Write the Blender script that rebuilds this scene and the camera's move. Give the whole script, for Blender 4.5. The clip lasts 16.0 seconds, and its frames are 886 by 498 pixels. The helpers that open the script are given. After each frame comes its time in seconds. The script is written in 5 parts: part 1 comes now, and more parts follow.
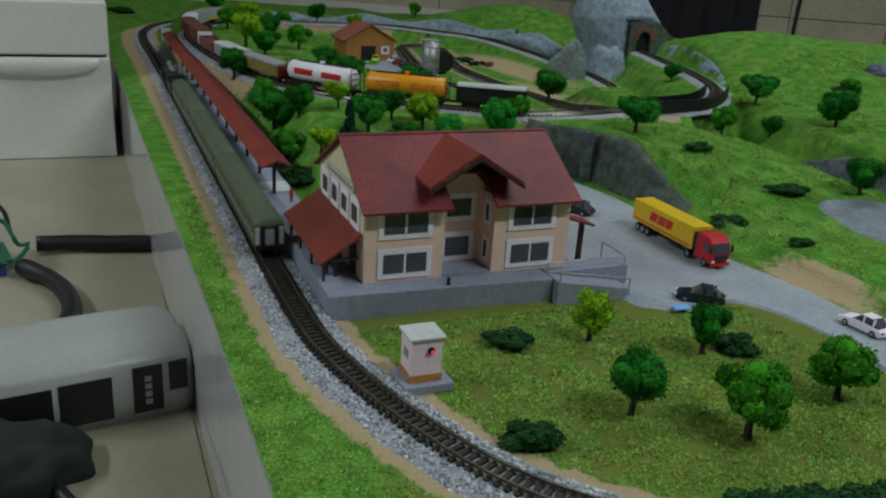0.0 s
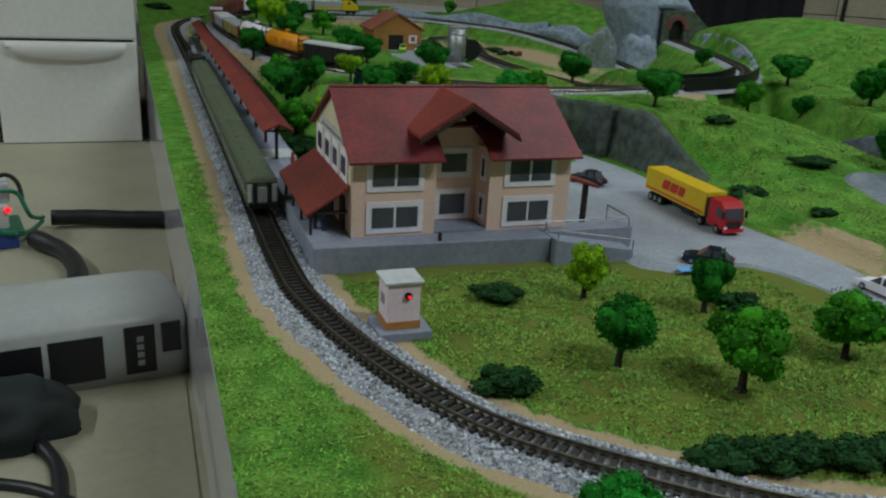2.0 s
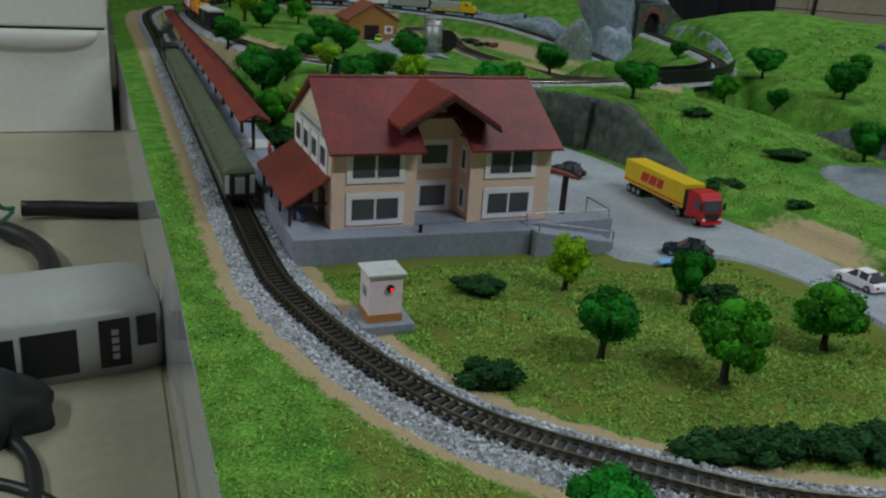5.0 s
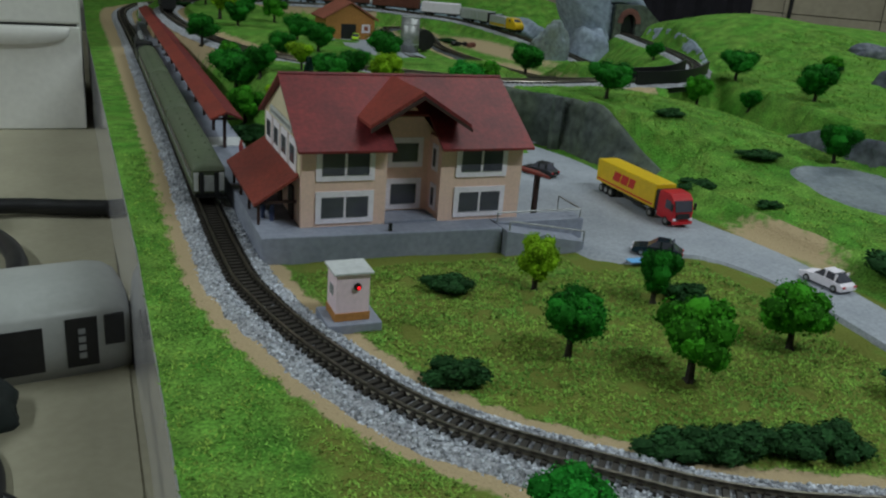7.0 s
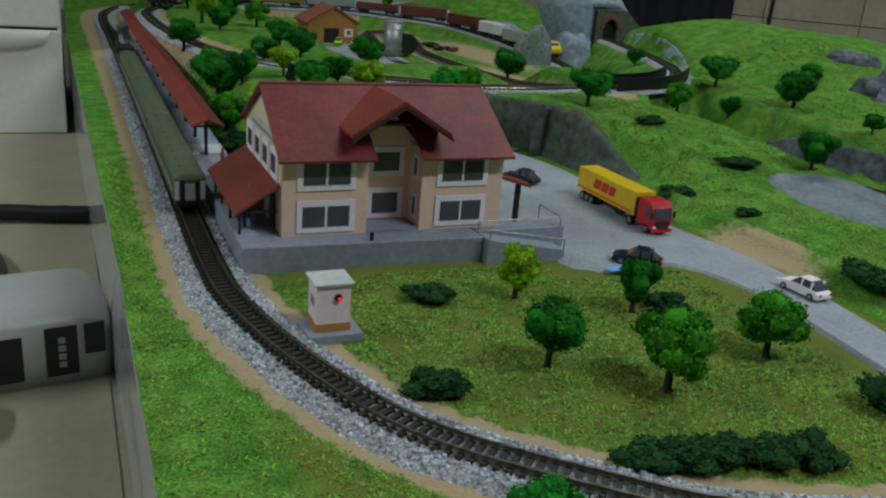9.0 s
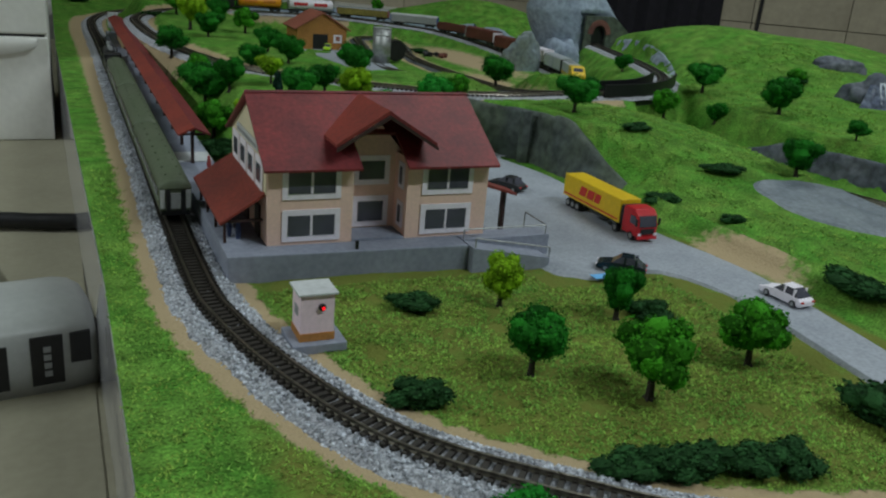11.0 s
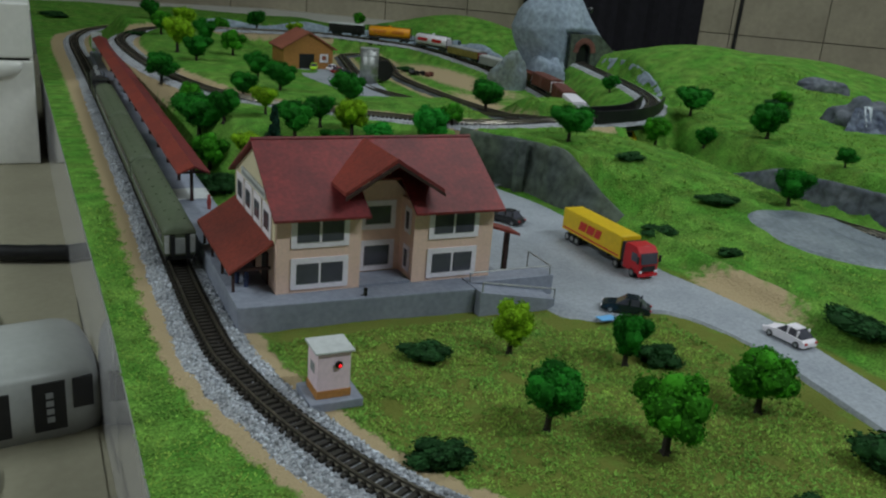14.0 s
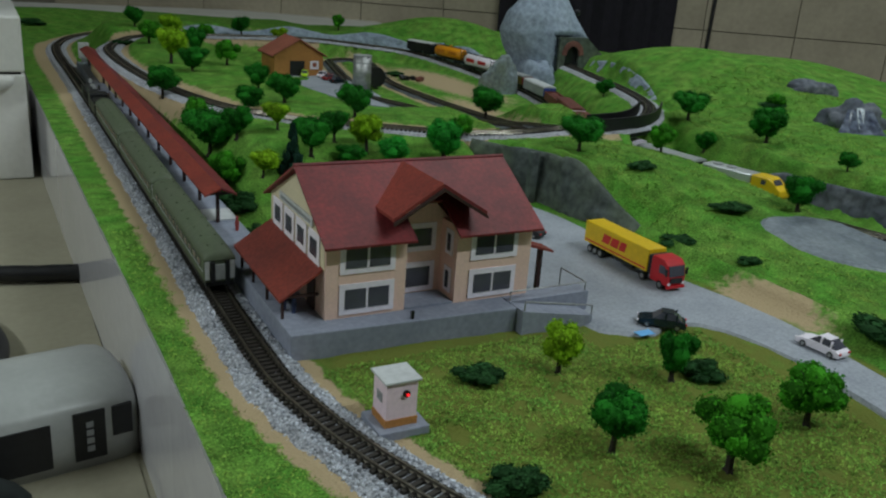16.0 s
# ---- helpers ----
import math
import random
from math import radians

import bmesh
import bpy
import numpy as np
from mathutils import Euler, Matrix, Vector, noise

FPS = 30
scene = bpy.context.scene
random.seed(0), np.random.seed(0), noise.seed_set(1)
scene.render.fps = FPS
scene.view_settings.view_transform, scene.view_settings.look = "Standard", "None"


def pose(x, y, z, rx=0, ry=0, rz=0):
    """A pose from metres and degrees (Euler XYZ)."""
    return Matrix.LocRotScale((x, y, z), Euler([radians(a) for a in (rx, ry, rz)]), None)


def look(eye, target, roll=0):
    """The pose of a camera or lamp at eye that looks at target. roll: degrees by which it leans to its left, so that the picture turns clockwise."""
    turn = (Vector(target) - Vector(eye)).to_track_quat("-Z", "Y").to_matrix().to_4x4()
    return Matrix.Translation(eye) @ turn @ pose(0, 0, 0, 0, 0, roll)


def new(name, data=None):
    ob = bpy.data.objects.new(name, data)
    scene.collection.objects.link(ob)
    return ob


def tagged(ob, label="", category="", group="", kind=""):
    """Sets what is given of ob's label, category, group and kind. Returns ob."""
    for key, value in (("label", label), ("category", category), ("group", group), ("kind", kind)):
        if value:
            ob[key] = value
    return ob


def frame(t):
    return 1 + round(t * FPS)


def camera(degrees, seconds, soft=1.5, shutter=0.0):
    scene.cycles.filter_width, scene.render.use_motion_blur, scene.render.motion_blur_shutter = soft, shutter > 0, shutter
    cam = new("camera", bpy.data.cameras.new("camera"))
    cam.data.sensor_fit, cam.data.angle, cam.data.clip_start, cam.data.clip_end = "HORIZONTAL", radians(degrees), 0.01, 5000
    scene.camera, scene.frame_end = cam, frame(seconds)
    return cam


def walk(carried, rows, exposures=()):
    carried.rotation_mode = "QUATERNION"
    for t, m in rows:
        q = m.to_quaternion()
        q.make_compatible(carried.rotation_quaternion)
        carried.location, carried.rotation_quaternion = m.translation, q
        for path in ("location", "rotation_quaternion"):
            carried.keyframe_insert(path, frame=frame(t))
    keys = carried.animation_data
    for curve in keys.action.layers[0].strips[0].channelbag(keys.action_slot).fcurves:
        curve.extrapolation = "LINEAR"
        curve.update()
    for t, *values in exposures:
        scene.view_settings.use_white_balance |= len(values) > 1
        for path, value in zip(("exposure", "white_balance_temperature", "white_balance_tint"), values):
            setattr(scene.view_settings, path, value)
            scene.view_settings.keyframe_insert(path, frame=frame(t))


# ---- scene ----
cam = camera(55.3, 16.0, soft=2.2)
PATH = [
    (0, (-0.141, -0.446, 0.209), (0.6, 1.284, -0.467), 3.6),
    (0.5, (-0.12, -0.446, 0.188), (0.569, 1.309, -0.48), 3.4),
    (1, (-0.11, -0.454, 0.181), (0.548, 1.315, -0.481), 3.3),
    (1.5, (-0.112, -0.452, 0.181), (0.535, 1.322, -0.478), 3.2),
    (2, (-0.108, -0.451, 0.174), (0.539, 1.323, -0.486), 3.2),
    (2.5, (-0.107, -0.448, 0.17), (0.548, 1.321, -0.493), 3.3),
    (3, (-0.108, -0.449, 0.171), (0.558, 1.315, -0.496), 3.4),
    (3.5, (-0.111, -0.448, 0.172), (0.566, 1.311, -0.498), 3.6),
    (4, (-0.111, -0.447, 0.173), (0.576, 1.307, -0.499), 3.7),
    (6.5, (-0.108, -0.447, 0.173), (0.626, 1.287, -0.501), 4.3),
    (7, (-0.105, -0.448, 0.172), (0.643, 1.281, -0.499), 4.5),
    (7.5, (-0.106, -0.449, 0.175), (0.655, 1.276, -0.493), 4.6),
    (8, (-0.106, -0.446, 0.177), (0.663, 1.275, -0.491), 4.7),
    (8.5, (-0.106, -0.448, 0.178), (0.671, 1.27, -0.487), 4.7),
    (9, (-0.104, -0.449, 0.177), (0.679, 1.267, -0.488), 4.8),
    (11.5, (-0.101, -0.452, 0.183), (0.705, 1.259, -0.466), 4.8),
    (12, (-0.101, -0.453, 0.188), (0.709, 1.259, -0.456), 4.8),
    (12.5, (-0.1, -0.454, 0.187), (0.71, 1.258, -0.454), 4.8),
    (13, (-0.099, -0.454, 0.185), (0.715, 1.256, -0.457), 4.8),
    (13.5, (-0.102, -0.45, 0.188), (0.727, 1.254, -0.453), 4.8),
    (14, (-0.116, -0.438, 0.202), (0.733, 1.256, -0.438), 4.8),
    (14.5, (-0.143, -0.411, 0.217), (0.729, 1.271, -0.424), 4.7),
    (15, (-0.152, -0.399, 0.228), (0.744, 1.27, -0.414), 4.5),
    (15.5, (-0.165, -0.411, 0.23), (0.743, 1.251, -0.412), 4.3),
    (16, (-0.157, -0.419, 0.216), (0.756, 1.239, -0.43), 4.2),
]
walk(cam, [(t, look(eye, target, roll)) for t, eye, target, roll in PATH])

# ---- light ----
world = bpy.data.worlds.new("room_air")
scene.world = world
world.use_nodes = True
world.node_tree.nodes["Background"].inputs[0].default_value = (0.75, 0.82, 1.0, 1)
world.node_tree.nodes["Background"].inputs[1].default_value = 0.03


def room_lamp(x, y, z, sx, sy, watts, colour):
    data = bpy.data.lights.new("room_light", "AREA")
    data.shape, data.size, data.size_y, data.energy, data.color = "RECTANGLE", sx, sy, watts, colour
    ob = new("unseen_room_light", data)
    ob.location = (x, y, z)
    return ob


room_lamp(1.20, 0.70, 1.60, 1.2, 0.12, 10.5, (0.85, 0.97, 0.99))
# Unseen west lamp, added to brighten the fascia, cabinet and west-facing walls.
room_lamp(-1.75, 0.40, 1.55, 0.12, 1.2, 26.0, (0.85, 0.97, 0.99))
# Unseen front lamp, added as fill for the house front.
room_lamp(0.95, -1.02, 1.60, 1.2, 0.12, 22.0, (0.85, 0.97, 0.99))
scene.view_settings.exposure = -0.03


# ---- materials ----
def mat(name, colour, rough=0.7, vary=0.15, scale=300.0, bump=0.0, bump_scale=None, metal=0.0, second=None, second_scale=40.0, spread=0.0, glow=None):
    """Noise at two scales over a base colour; scale is in waves per metre."""
    m = bpy.data.materials.new(name)
    m.use_nodes = True
    n, l = m.node_tree.nodes, m.node_tree.links
    b = n["Principled BSDF"]
    b.inputs["Roughness"].default_value, b.inputs["Metallic"].default_value = rough, metal
    co = n.new("ShaderNodeTexCoord")
    fine = n.new("ShaderNodeTexNoise")
    fine.inputs["Scale"].default_value, fine.inputs["Detail"].default_value = scale, 6
    l.new(co.outputs["Object"], fine.inputs["Vector"])
    wide = n.new("ShaderNodeTexNoise")
    wide.inputs["Scale"].default_value, wide.inputs["Detail"].default_value = second_scale, 4
    l.new(co.outputs["Object"], wide.inputs["Vector"])
    big = n.new("ShaderNodeMix")
    big.data_type = "RGBA"
    big.inputs["A"].default_value = (*colour, 1)
    big.inputs["B"].default_value = (*(second or [c * (1 - vary * 1.5) for c in colour]), 1)
    ramp = n.new("ShaderNodeMapRange")
    ramp.inputs["From Min"].default_value, ramp.inputs["From Max"].default_value = 0.35, 0.68
    l.new(wide.outputs["Fac"], ramp.inputs["Value"])
    l.new(ramp.outputs["Result"], big.inputs["Factor"])
    hsv = n.new("ShaderNodeHueSaturation")
    val = n.new("ShaderNodeMapRange")
    val.inputs["From Min"].default_value, val.inputs["From Max"].default_value = 0.25, 0.75
    val.inputs["To Min"].default_value, val.inputs["To Max"].default_value = 1 - vary * 1.6, 1 + vary * 1.6
    l.new(fine.outputs["Fac"], val.inputs["Value"])
    last = val.outputs["Result"]
    if spread:
        geo = n.new("ShaderNodeNewGeometry")
        r = n.new("ShaderNodeMapRange")
        r.inputs["To Min"].default_value, r.inputs["To Max"].default_value = 1 - spread, 1 + spread
        l.new(geo.outputs["Random Per Island"], r.inputs["Value"])
        mul = n.new("ShaderNodeMath")
        mul.operation = "MULTIPLY"
        l.new(last, mul.inputs[0])
        l.new(r.outputs["Result"], mul.inputs[1])
        last = mul.outputs[0]
    l.new(last, hsv.inputs["Value"])
    l.new(big.outputs["Result"], hsv.inputs["Color"])
    l.new(hsv.outputs["Color"], b.inputs["Base Color"])
    if bump:
        bn = n.new("ShaderNodeTexNoise")
        bn.inputs["Scale"].default_value, bn.inputs["Detail"].default_value = bump_scale or scale, 5
        l.new(co.outputs["Object"], bn.inputs["Vector"])
        bp = n.new("ShaderNodeBump")
        bp.inputs["Strength"].default_value, bp.inputs["Distance"].default_value = 0.6, bump
        l.new(bn.outputs["Fac"], bp.inputs["Height"])
        l.new(bp.outputs["Normal"], b.inputs["Normal"])
    if glow:
        b.inputs["Emission Color"].default_value = (*glow[:3], 1)
        b.inputs["Emission Strength"].default_value = glow[3]
    return m


def ground_mat():
    """Flocked grass, drier on the lawn, with sand where the sand layer of the mesh says so."""
    m = mat("flocked_ground", (0.088, 0.258, 0.032), 0.95, 0.40, 700, 0.003, 500, second=(0.145, 0.285, 0.048), second_scale=30)
    n, l = m.node_tree.nodes, m.node_tree.links
    b = n["Principled BSDF"]
    last = b.inputs["Base Color"].links[0].from_socket
    co = n["Texture Coordinate"]
    patch = n.new("ShaderNodeTexNoise")
    patch.inputs["Scale"].default_value, patch.inputs["Detail"].default_value = 62, 7
    l.new(co.outputs["Object"], patch.inputs["Vector"])
    tone = n.new("ShaderNodeMapRange")
    tone.inputs["From Min"].default_value, tone.inputs["From Max"].default_value = 0.38, 0.66
    tone.inputs["To Min"].default_value, tone.inputs["To Max"].default_value = 0.74, 1.26
    l.new(patch.outputs["Fac"], tone.inputs["Value"])
    mottle = n.new("ShaderNodeHueSaturation")
    l.new(tone.outputs["Result"], mottle.inputs["Value"])
    l.new(last, mottle.inputs["Color"])
    last = mottle.outputs["Color"]
    for layer, colour, scale, lo, hi, amount in (("dry", (0.165, 0.190, 0.040, 1), 75, 0.95, 1.65, 1.3), ("sand", (0.46, 0.35, 0.21, 1), 160, 0.72, 0.95, 0.7)):
        at = n.new("ShaderNodeAttribute")
        at.attribute_name = layer
        mix = n.new("ShaderNodeMix")
        mix.data_type = "RGBA"
        mix.inputs["B"].default_value = colour
        edge = n.new("ShaderNodeTexNoise")
        edge.inputs["Scale"].default_value, edge.inputs["Detail"].default_value = scale, 5
        l.new(co.outputs["Object"], edge.inputs["Vector"])
        add = n.new("ShaderNodeMath")
        add.operation = "MULTIPLY_ADD"
        l.new(edge.outputs["Fac"], add.inputs[0])
        add.inputs[1].default_value = amount
        l.new(at.outputs["Fac"], add.inputs[2])
        rng = n.new("ShaderNodeMapRange")
        rng.inputs["From Min"].default_value, rng.inputs["From Max"].default_value = lo, hi
        l.new(add.outputs[0], rng.inputs["Value"])
        l.new(rng.outputs["Result"], mix.inputs["Factor"])
        l.new(last, mix.inputs["A"])
        last = mix.outputs["Result"]
    l.new(last, b.inputs["Base Color"])
    return m


M = dict(
    ground=ground_mat(),
    turf=mat("turf_fibres", (0.155, 0.33, 0.055), 0.9, 0.2, 200, spread=0.5, second=(0.23, 0.36, 0.06), second_scale=45),
    road=mat("road_paint", (0.36, 0.38, 0.43), 0.75, 0.12, 500, 0.0002, second=(0.29, 0.31, 0.36), second_scale=25),
    concrete=mat("platform_grey", (0.30, 0.32, 0.40), 0.7, 0.10, 300, 0.0001, second=(0.23, 0.25, 0.32), second_scale=30),
    ballast=mat("ballast", (0.40, 0.41, 0.45), 0.9, 0.5, 700, 0.002, 600, second=(0.30, 0.30, 0.33), second_scale=60),
    stone=mat("ballast_stone", (0.52, 0.54, 0.60), 0.85, 0.2, 900, spread=0.55),
    dark_ballast=mat("far_track_bed", (0.10, 0.11, 0.12), 0.8, 0.3, 600, 0.001, 500),
    sleeper=mat("sleeper_plastic", (0.035, 0.028, 0.022), 0.6, 0.3, 400),
    rail=mat("rail_metal", (0.30, 0.27, 0.22), 0.32, 0.2, 300, metal=0.9),
    wall=mat("house_render", (0.85, 0.59, 0.49), 0.8, 0.05, 500, 0.00008, second=(0.80, 0.55, 0.45), second_scale=35),
    gable=mat("gable_cream", (0.72, 0.63, 0.44), 0.8, 0.06, 500, second_scale=30),
    white=mat("white_paint", (0.92, 0.85, 0.94), 0.5, 0.05, 400, second_scale=60),
    glass=mat("window_glass", (0.085, 0.085, 0.11), 0.12, 0.15, 120, second_scale=60),
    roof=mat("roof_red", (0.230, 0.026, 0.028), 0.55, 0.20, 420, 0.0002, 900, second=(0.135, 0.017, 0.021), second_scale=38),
    # Lighter copy of the roof red for lit slopes; lean-to and side porch share it.
    roof2=mat("roof_red_lit", (0.26, 0.042, 0.028), 0.55, 0.2, 420, 0.0002, 900, second=(0.19, 0.034, 0.026), second_scale=28),
    darkwood=mat("dark_wood", (0.045, 0.018, 0.016), 0.6, 0.2, 300),
    green_coach=mat("coach_green", (0.085, 0.110, 0.062), 0.62, 0.1, 300, second=(0.095, 0.115, 0.07), second_scale=30),
    black=mat("black_plastic", (0.012, 0.012, 0.014), 0.45, 0.2, 200),
    grey=mat("grey_paint", (0.35, 0.36, 0.37), 0.5, 0.1, 300),
    lightgrey=mat("light_grey_paint", (0.60, 0.61, 0.62), 0.5, 0.08, 300),
    silver=mat("silver_paint", (0.62, 0.64, 0.66), 0.3, 0.08, 300, metal=0.4),
    steel=mat("steel", (0.45, 0.45, 0.45), 0.5, 0.15, 200, metal=0.85),
    yellow=mat("yellow_paint", (0.80, 0.52, 0.01), 0.4, 0.05, 300),
    orange=mat("orange_paint", (0.85, 0.33, 0.01), 0.35, 0.06, 300),
    red=mat("red_paint", (0.55, 0.012, 0.02), 0.35, 0.06, 300),
    logo_red=mat("logo_red", (0.62, 0.03, 0.02), 0.45, 0.05, 300),
    brown=mat("wagon_brown", (0.17, 0.05, 0.035), 0.6, 0.2, 300),
    blue=mat("blue_paint", (0.03, 0.06, 0.30), 0.45, 0.1, 300),
    darkblue=mat("dark_car_paint", (0.012, 0.022, 0.03), 0.2, 0.1, 300),
    lime=mat("lime_paint", (0.45, 0.75, 0.02), 0.4, 0.05, 300),
    maroon=mat("maroon_paint", (0.25, 0.02, 0.02), 0.35, 0.05, 300),
    ochre=mat("shed_ochre", (0.50, 0.22, 0.06), 0.75, 0.12, 400, second_scale=40),
    shed_roof=mat("shed_roof", (0.36, 0.11, 0.07), 0.7, 0.15, 400, second_scale=40),
    rock=mat("painted_rock", (0.24, 0.29, 0.37), 0.85, 0.22, 120, 0.0015, 130, second=(0.33, 0.39, 0.47), second_scale=14),
    rockdark=mat("retaining_rock", (0.075, 0.090, 0.088), 0.85, 0.35, 120, 0.002, 110, second=(0.095, 0.115, 0.080), second_scale=22),
    rockpale=mat("pale_rock", (0.17, 0.20, 0.17), 0.85, 0.25, 150, 0.0015, 130, second=(0.20, 0.24, 0.28), second_scale=30),
    rockblue=mat("slate_rock", (0.075, 0.085, 0.115), 0.7, 0.35, 140, 0.002, 120, second=(0.14, 0.15, 0.17), second_scale=32),
    brick=mat("portal_brick", (0.25, 0.10, 0.08), 0.8, 0.3, 500),
    water=mat("painted_water", (0.06, 0.07, 0.11), 0.12, 0.4, 160, 0.0012, 120, second=(0.16, 0.18, 0.24), second_scale=70),
    pond=mat("pond_grey", (0.15, 0.175, 0.205), 0.45, 0.2, 250, 0.0003, 200, second=(0.20, 0.23, 0.26), second_scale=40),
    foam=mat("waterfall_white", (0.45, 0.49, 0.55), 0.3, 0.3, 200),
    trunk=mat("tree_trunk", (0.035, 0.028, 0.018), 0.85, 0.3, 500),
    leaf_dark=mat("foliage_dark", (0.015, 0.150, 0.012), 0.85, 0.15, 200, spread=0.6),
    leaf_mid=mat("foliage_green", (0.045, 0.24, 0.012), 0.85, 0.15, 200, spread=0.6),
    leaf_fresh=mat("foliage_fresh", (0.02, 0.25, 0.025), 0.85, 0.15, 200, spread=0.5),
    leaf_lime=mat("foliage_lime", (0.22, 0.42, 0.015), 0.85, 0.15, 200, spread=0.5),
    leaf_fir=mat("foliage_fir", (0.012, 0.045, 0.030), 0.85, 0.15, 200, spread=0.5),
    leaf_bush=mat("foliage_bush", (0.022, 0.075, 0.022), 0.9, 0.15, 200, spread=0.6),
    fascia=mat("glossy_fascia", (0.70, 0.68, 0.71), 0.06, 0.03, 100, second_scale=8),
    shelf=mat("beige_sheet", (0.345, 0.318, 0.230), 0.75, 0.04, 150, 0.0001, second=(0.300, 0.275, 0.200), second_scale=9),
    cabinet=mat("white_cabinet", (0.80, 0.79, 0.76), 0.45, 0.03, 120, second=(0.75, 0.74, 0.71), second_scale=6),
    plastic=mat("pale_plastic", (0.40, 0.41, 0.40), 0.35, 0.04, 200, second_scale=20),
    tile=mat("beige_wall_tile", (0.42, 0.365, 0.27), 0.35, 0.06, 60, second=(0.33, 0.285, 0.21), second_scale=5),
    grout=mat("grout", (0.22, 0.20, 0.16), 0.9, 0.1, 200),
    curtain=mat("dark_cloth", (0.012, 0.010, 0.016), 0.9, 0.2, 60),
    room=mat("room_plaster", (0.55, 0.54, 0.50), 0.9, 0.05, 20, second_scale=3),
    floor=mat("floor_tile", (0.35, 0.33, 0.29), 0.5, 0.08, 20, second_scale=3),
    pcb=mat("green_plastic", (0.01, 0.16, 0.09), 0.35, 0.2, 200),
    led_red=mat("red_led", (0.5, 0.0, 0.0), 0.3, 0.02, 50, glow=(1.0, 0.01, 0.02, 1.3)),
    led_green=mat("green_led", (0.0, 0.5, 0.2), 0.3, 0.02, 50, glow=(0.02, 1.0, 0.40, 1.5)),
    sand=mat("sand", (0.45, 0.36, 0.22), 0.95, 0.2, 500, 0.0004, 500),
    cloth_a=mat("figure_red", (0.35, 0.05, 0.05), 0.8, 0.1, 200),
    cloth_b=mat("figure_blue", (0.05, 0.07, 0.16), 0.8, 0.1, 200),
    sign_blue=mat("sign_blue", (0.15, 0.45, 0.85), 0.6, 0.05, 200),
)


for key in ("ground", "turf", "leaf_dark", "leaf_mid", "leaf_fresh", "leaf_lime", "leaf_fir", "leaf_bush", "sand"):
    M[key].node_tree.nodes["Principled BSDF"].inputs["Specular IOR Level"].default_value = 0.12
M["fascia"].node_tree.nodes["Principled BSDF"].inputs["IOR"].default_value = 2.0


# ---- mesh helpers ----
def box(bm, x0, x1, y0, y1, z0, z1, m=None):
    vs = [bm.verts.new((x, y, z)) for z in (z0, z1) for y in (y0, y1) for x in (x0, x1)]
    if m is not None:
        for v in vs:
            v.co = m @ v.co
    for f in ((0, 2, 3, 1), (4, 5, 7, 6), (0, 1, 5, 4), (2, 6, 7, 3), (0, 4, 6, 2), (1, 3, 7, 5)):
        bm.faces.new([vs[k] for k in f])
    return vs


def bevelled(bm, width, seg=2):
    bmesh.ops.bevel(bm, geom=bm.edges[:], offset=width, segments=seg, affect="EDGES", profile=0.5)


def prism(bm, outline, a, b, axis="y", m=None):
    """A closed outline of 2D points, pulled from a to b along an axis."""
    def at(p, q, d):
        v = {"y": (p, d, q), "x": (d, p, q), "z": (p, q, d)}[axis]
        return m @ Vector(v) if m is not None else Vector(v)
    lo = [bm.verts.new(at(p, q, a)) for p, q in outline]
    hi = [bm.verts.new(at(p, q, b)) for p, q in outline]
    n = len(outline)
    bm.faces.new(lo)
    bm.faces.new(hi[::-1])
    for k in range(n):
        bm.faces.new((lo[k], hi[k], hi[(k + 1) % n], lo[(k + 1) % n]))


def rod(bm, p, q, r, r2=None, sides=8):
    p, q = Vector(p), Vector(q)
    turn = (q - p).to_track_quat("Z", "Y").to_matrix()
    rings = []
    for c, rad in ((p, r), (q, r if r2 is None else r2)):
        rings.append([bm.verts.new(c + turn @ Vector((math.cos(6.28319 * k / sides) * rad, math.sin(6.28319 * k / sides) * rad, 0))) for k in range(sides)])
    bm.faces.new(rings[0][::-1])
    bm.faces.new(rings[1])
    for k in range(sides):
        bm.faces.new((rings[0][k], rings[0][(k + 1) % sides], rings[1][(k + 1) % sides], rings[1][k]))


def finish(bm, name, material, smooth=False):
    bmesh.ops.recalc_face_normals(bm, faces=bm.faces[:])
    me = bpy.data.meshes.new(name)
    bm.to_mesh(me)
    bm.free()
    me.materials.append(material)
    if smooth:
        for p in me.polygons:
            p.use_smooth = True
    return me


def part(name, bm, material, parent=None, label="", smooth=False):
    ob = new(name, finish(bm, name, material, smooth))
    if parent is not None:
        ob.parent = parent
    return tagged(ob, label) if label else ob


def boxpart(name, dims, material, parent=None, label="", bevel=0.0):
    bm = bmesh.new()
    box(bm, *dims)
    if bevel:
        bevelled(bm, bevel)
    return part(name, bm, material, parent, label)


def thing(name, label, category, at=(0, 0, 0), turn=0.0, group="", kind=""):
    ob = new(name)
    ob.empty_display_size = 0.01
    ob.matrix_basis = pose(*at, 0, 0, turn)
    return tagged(ob, label, category, group, kind)


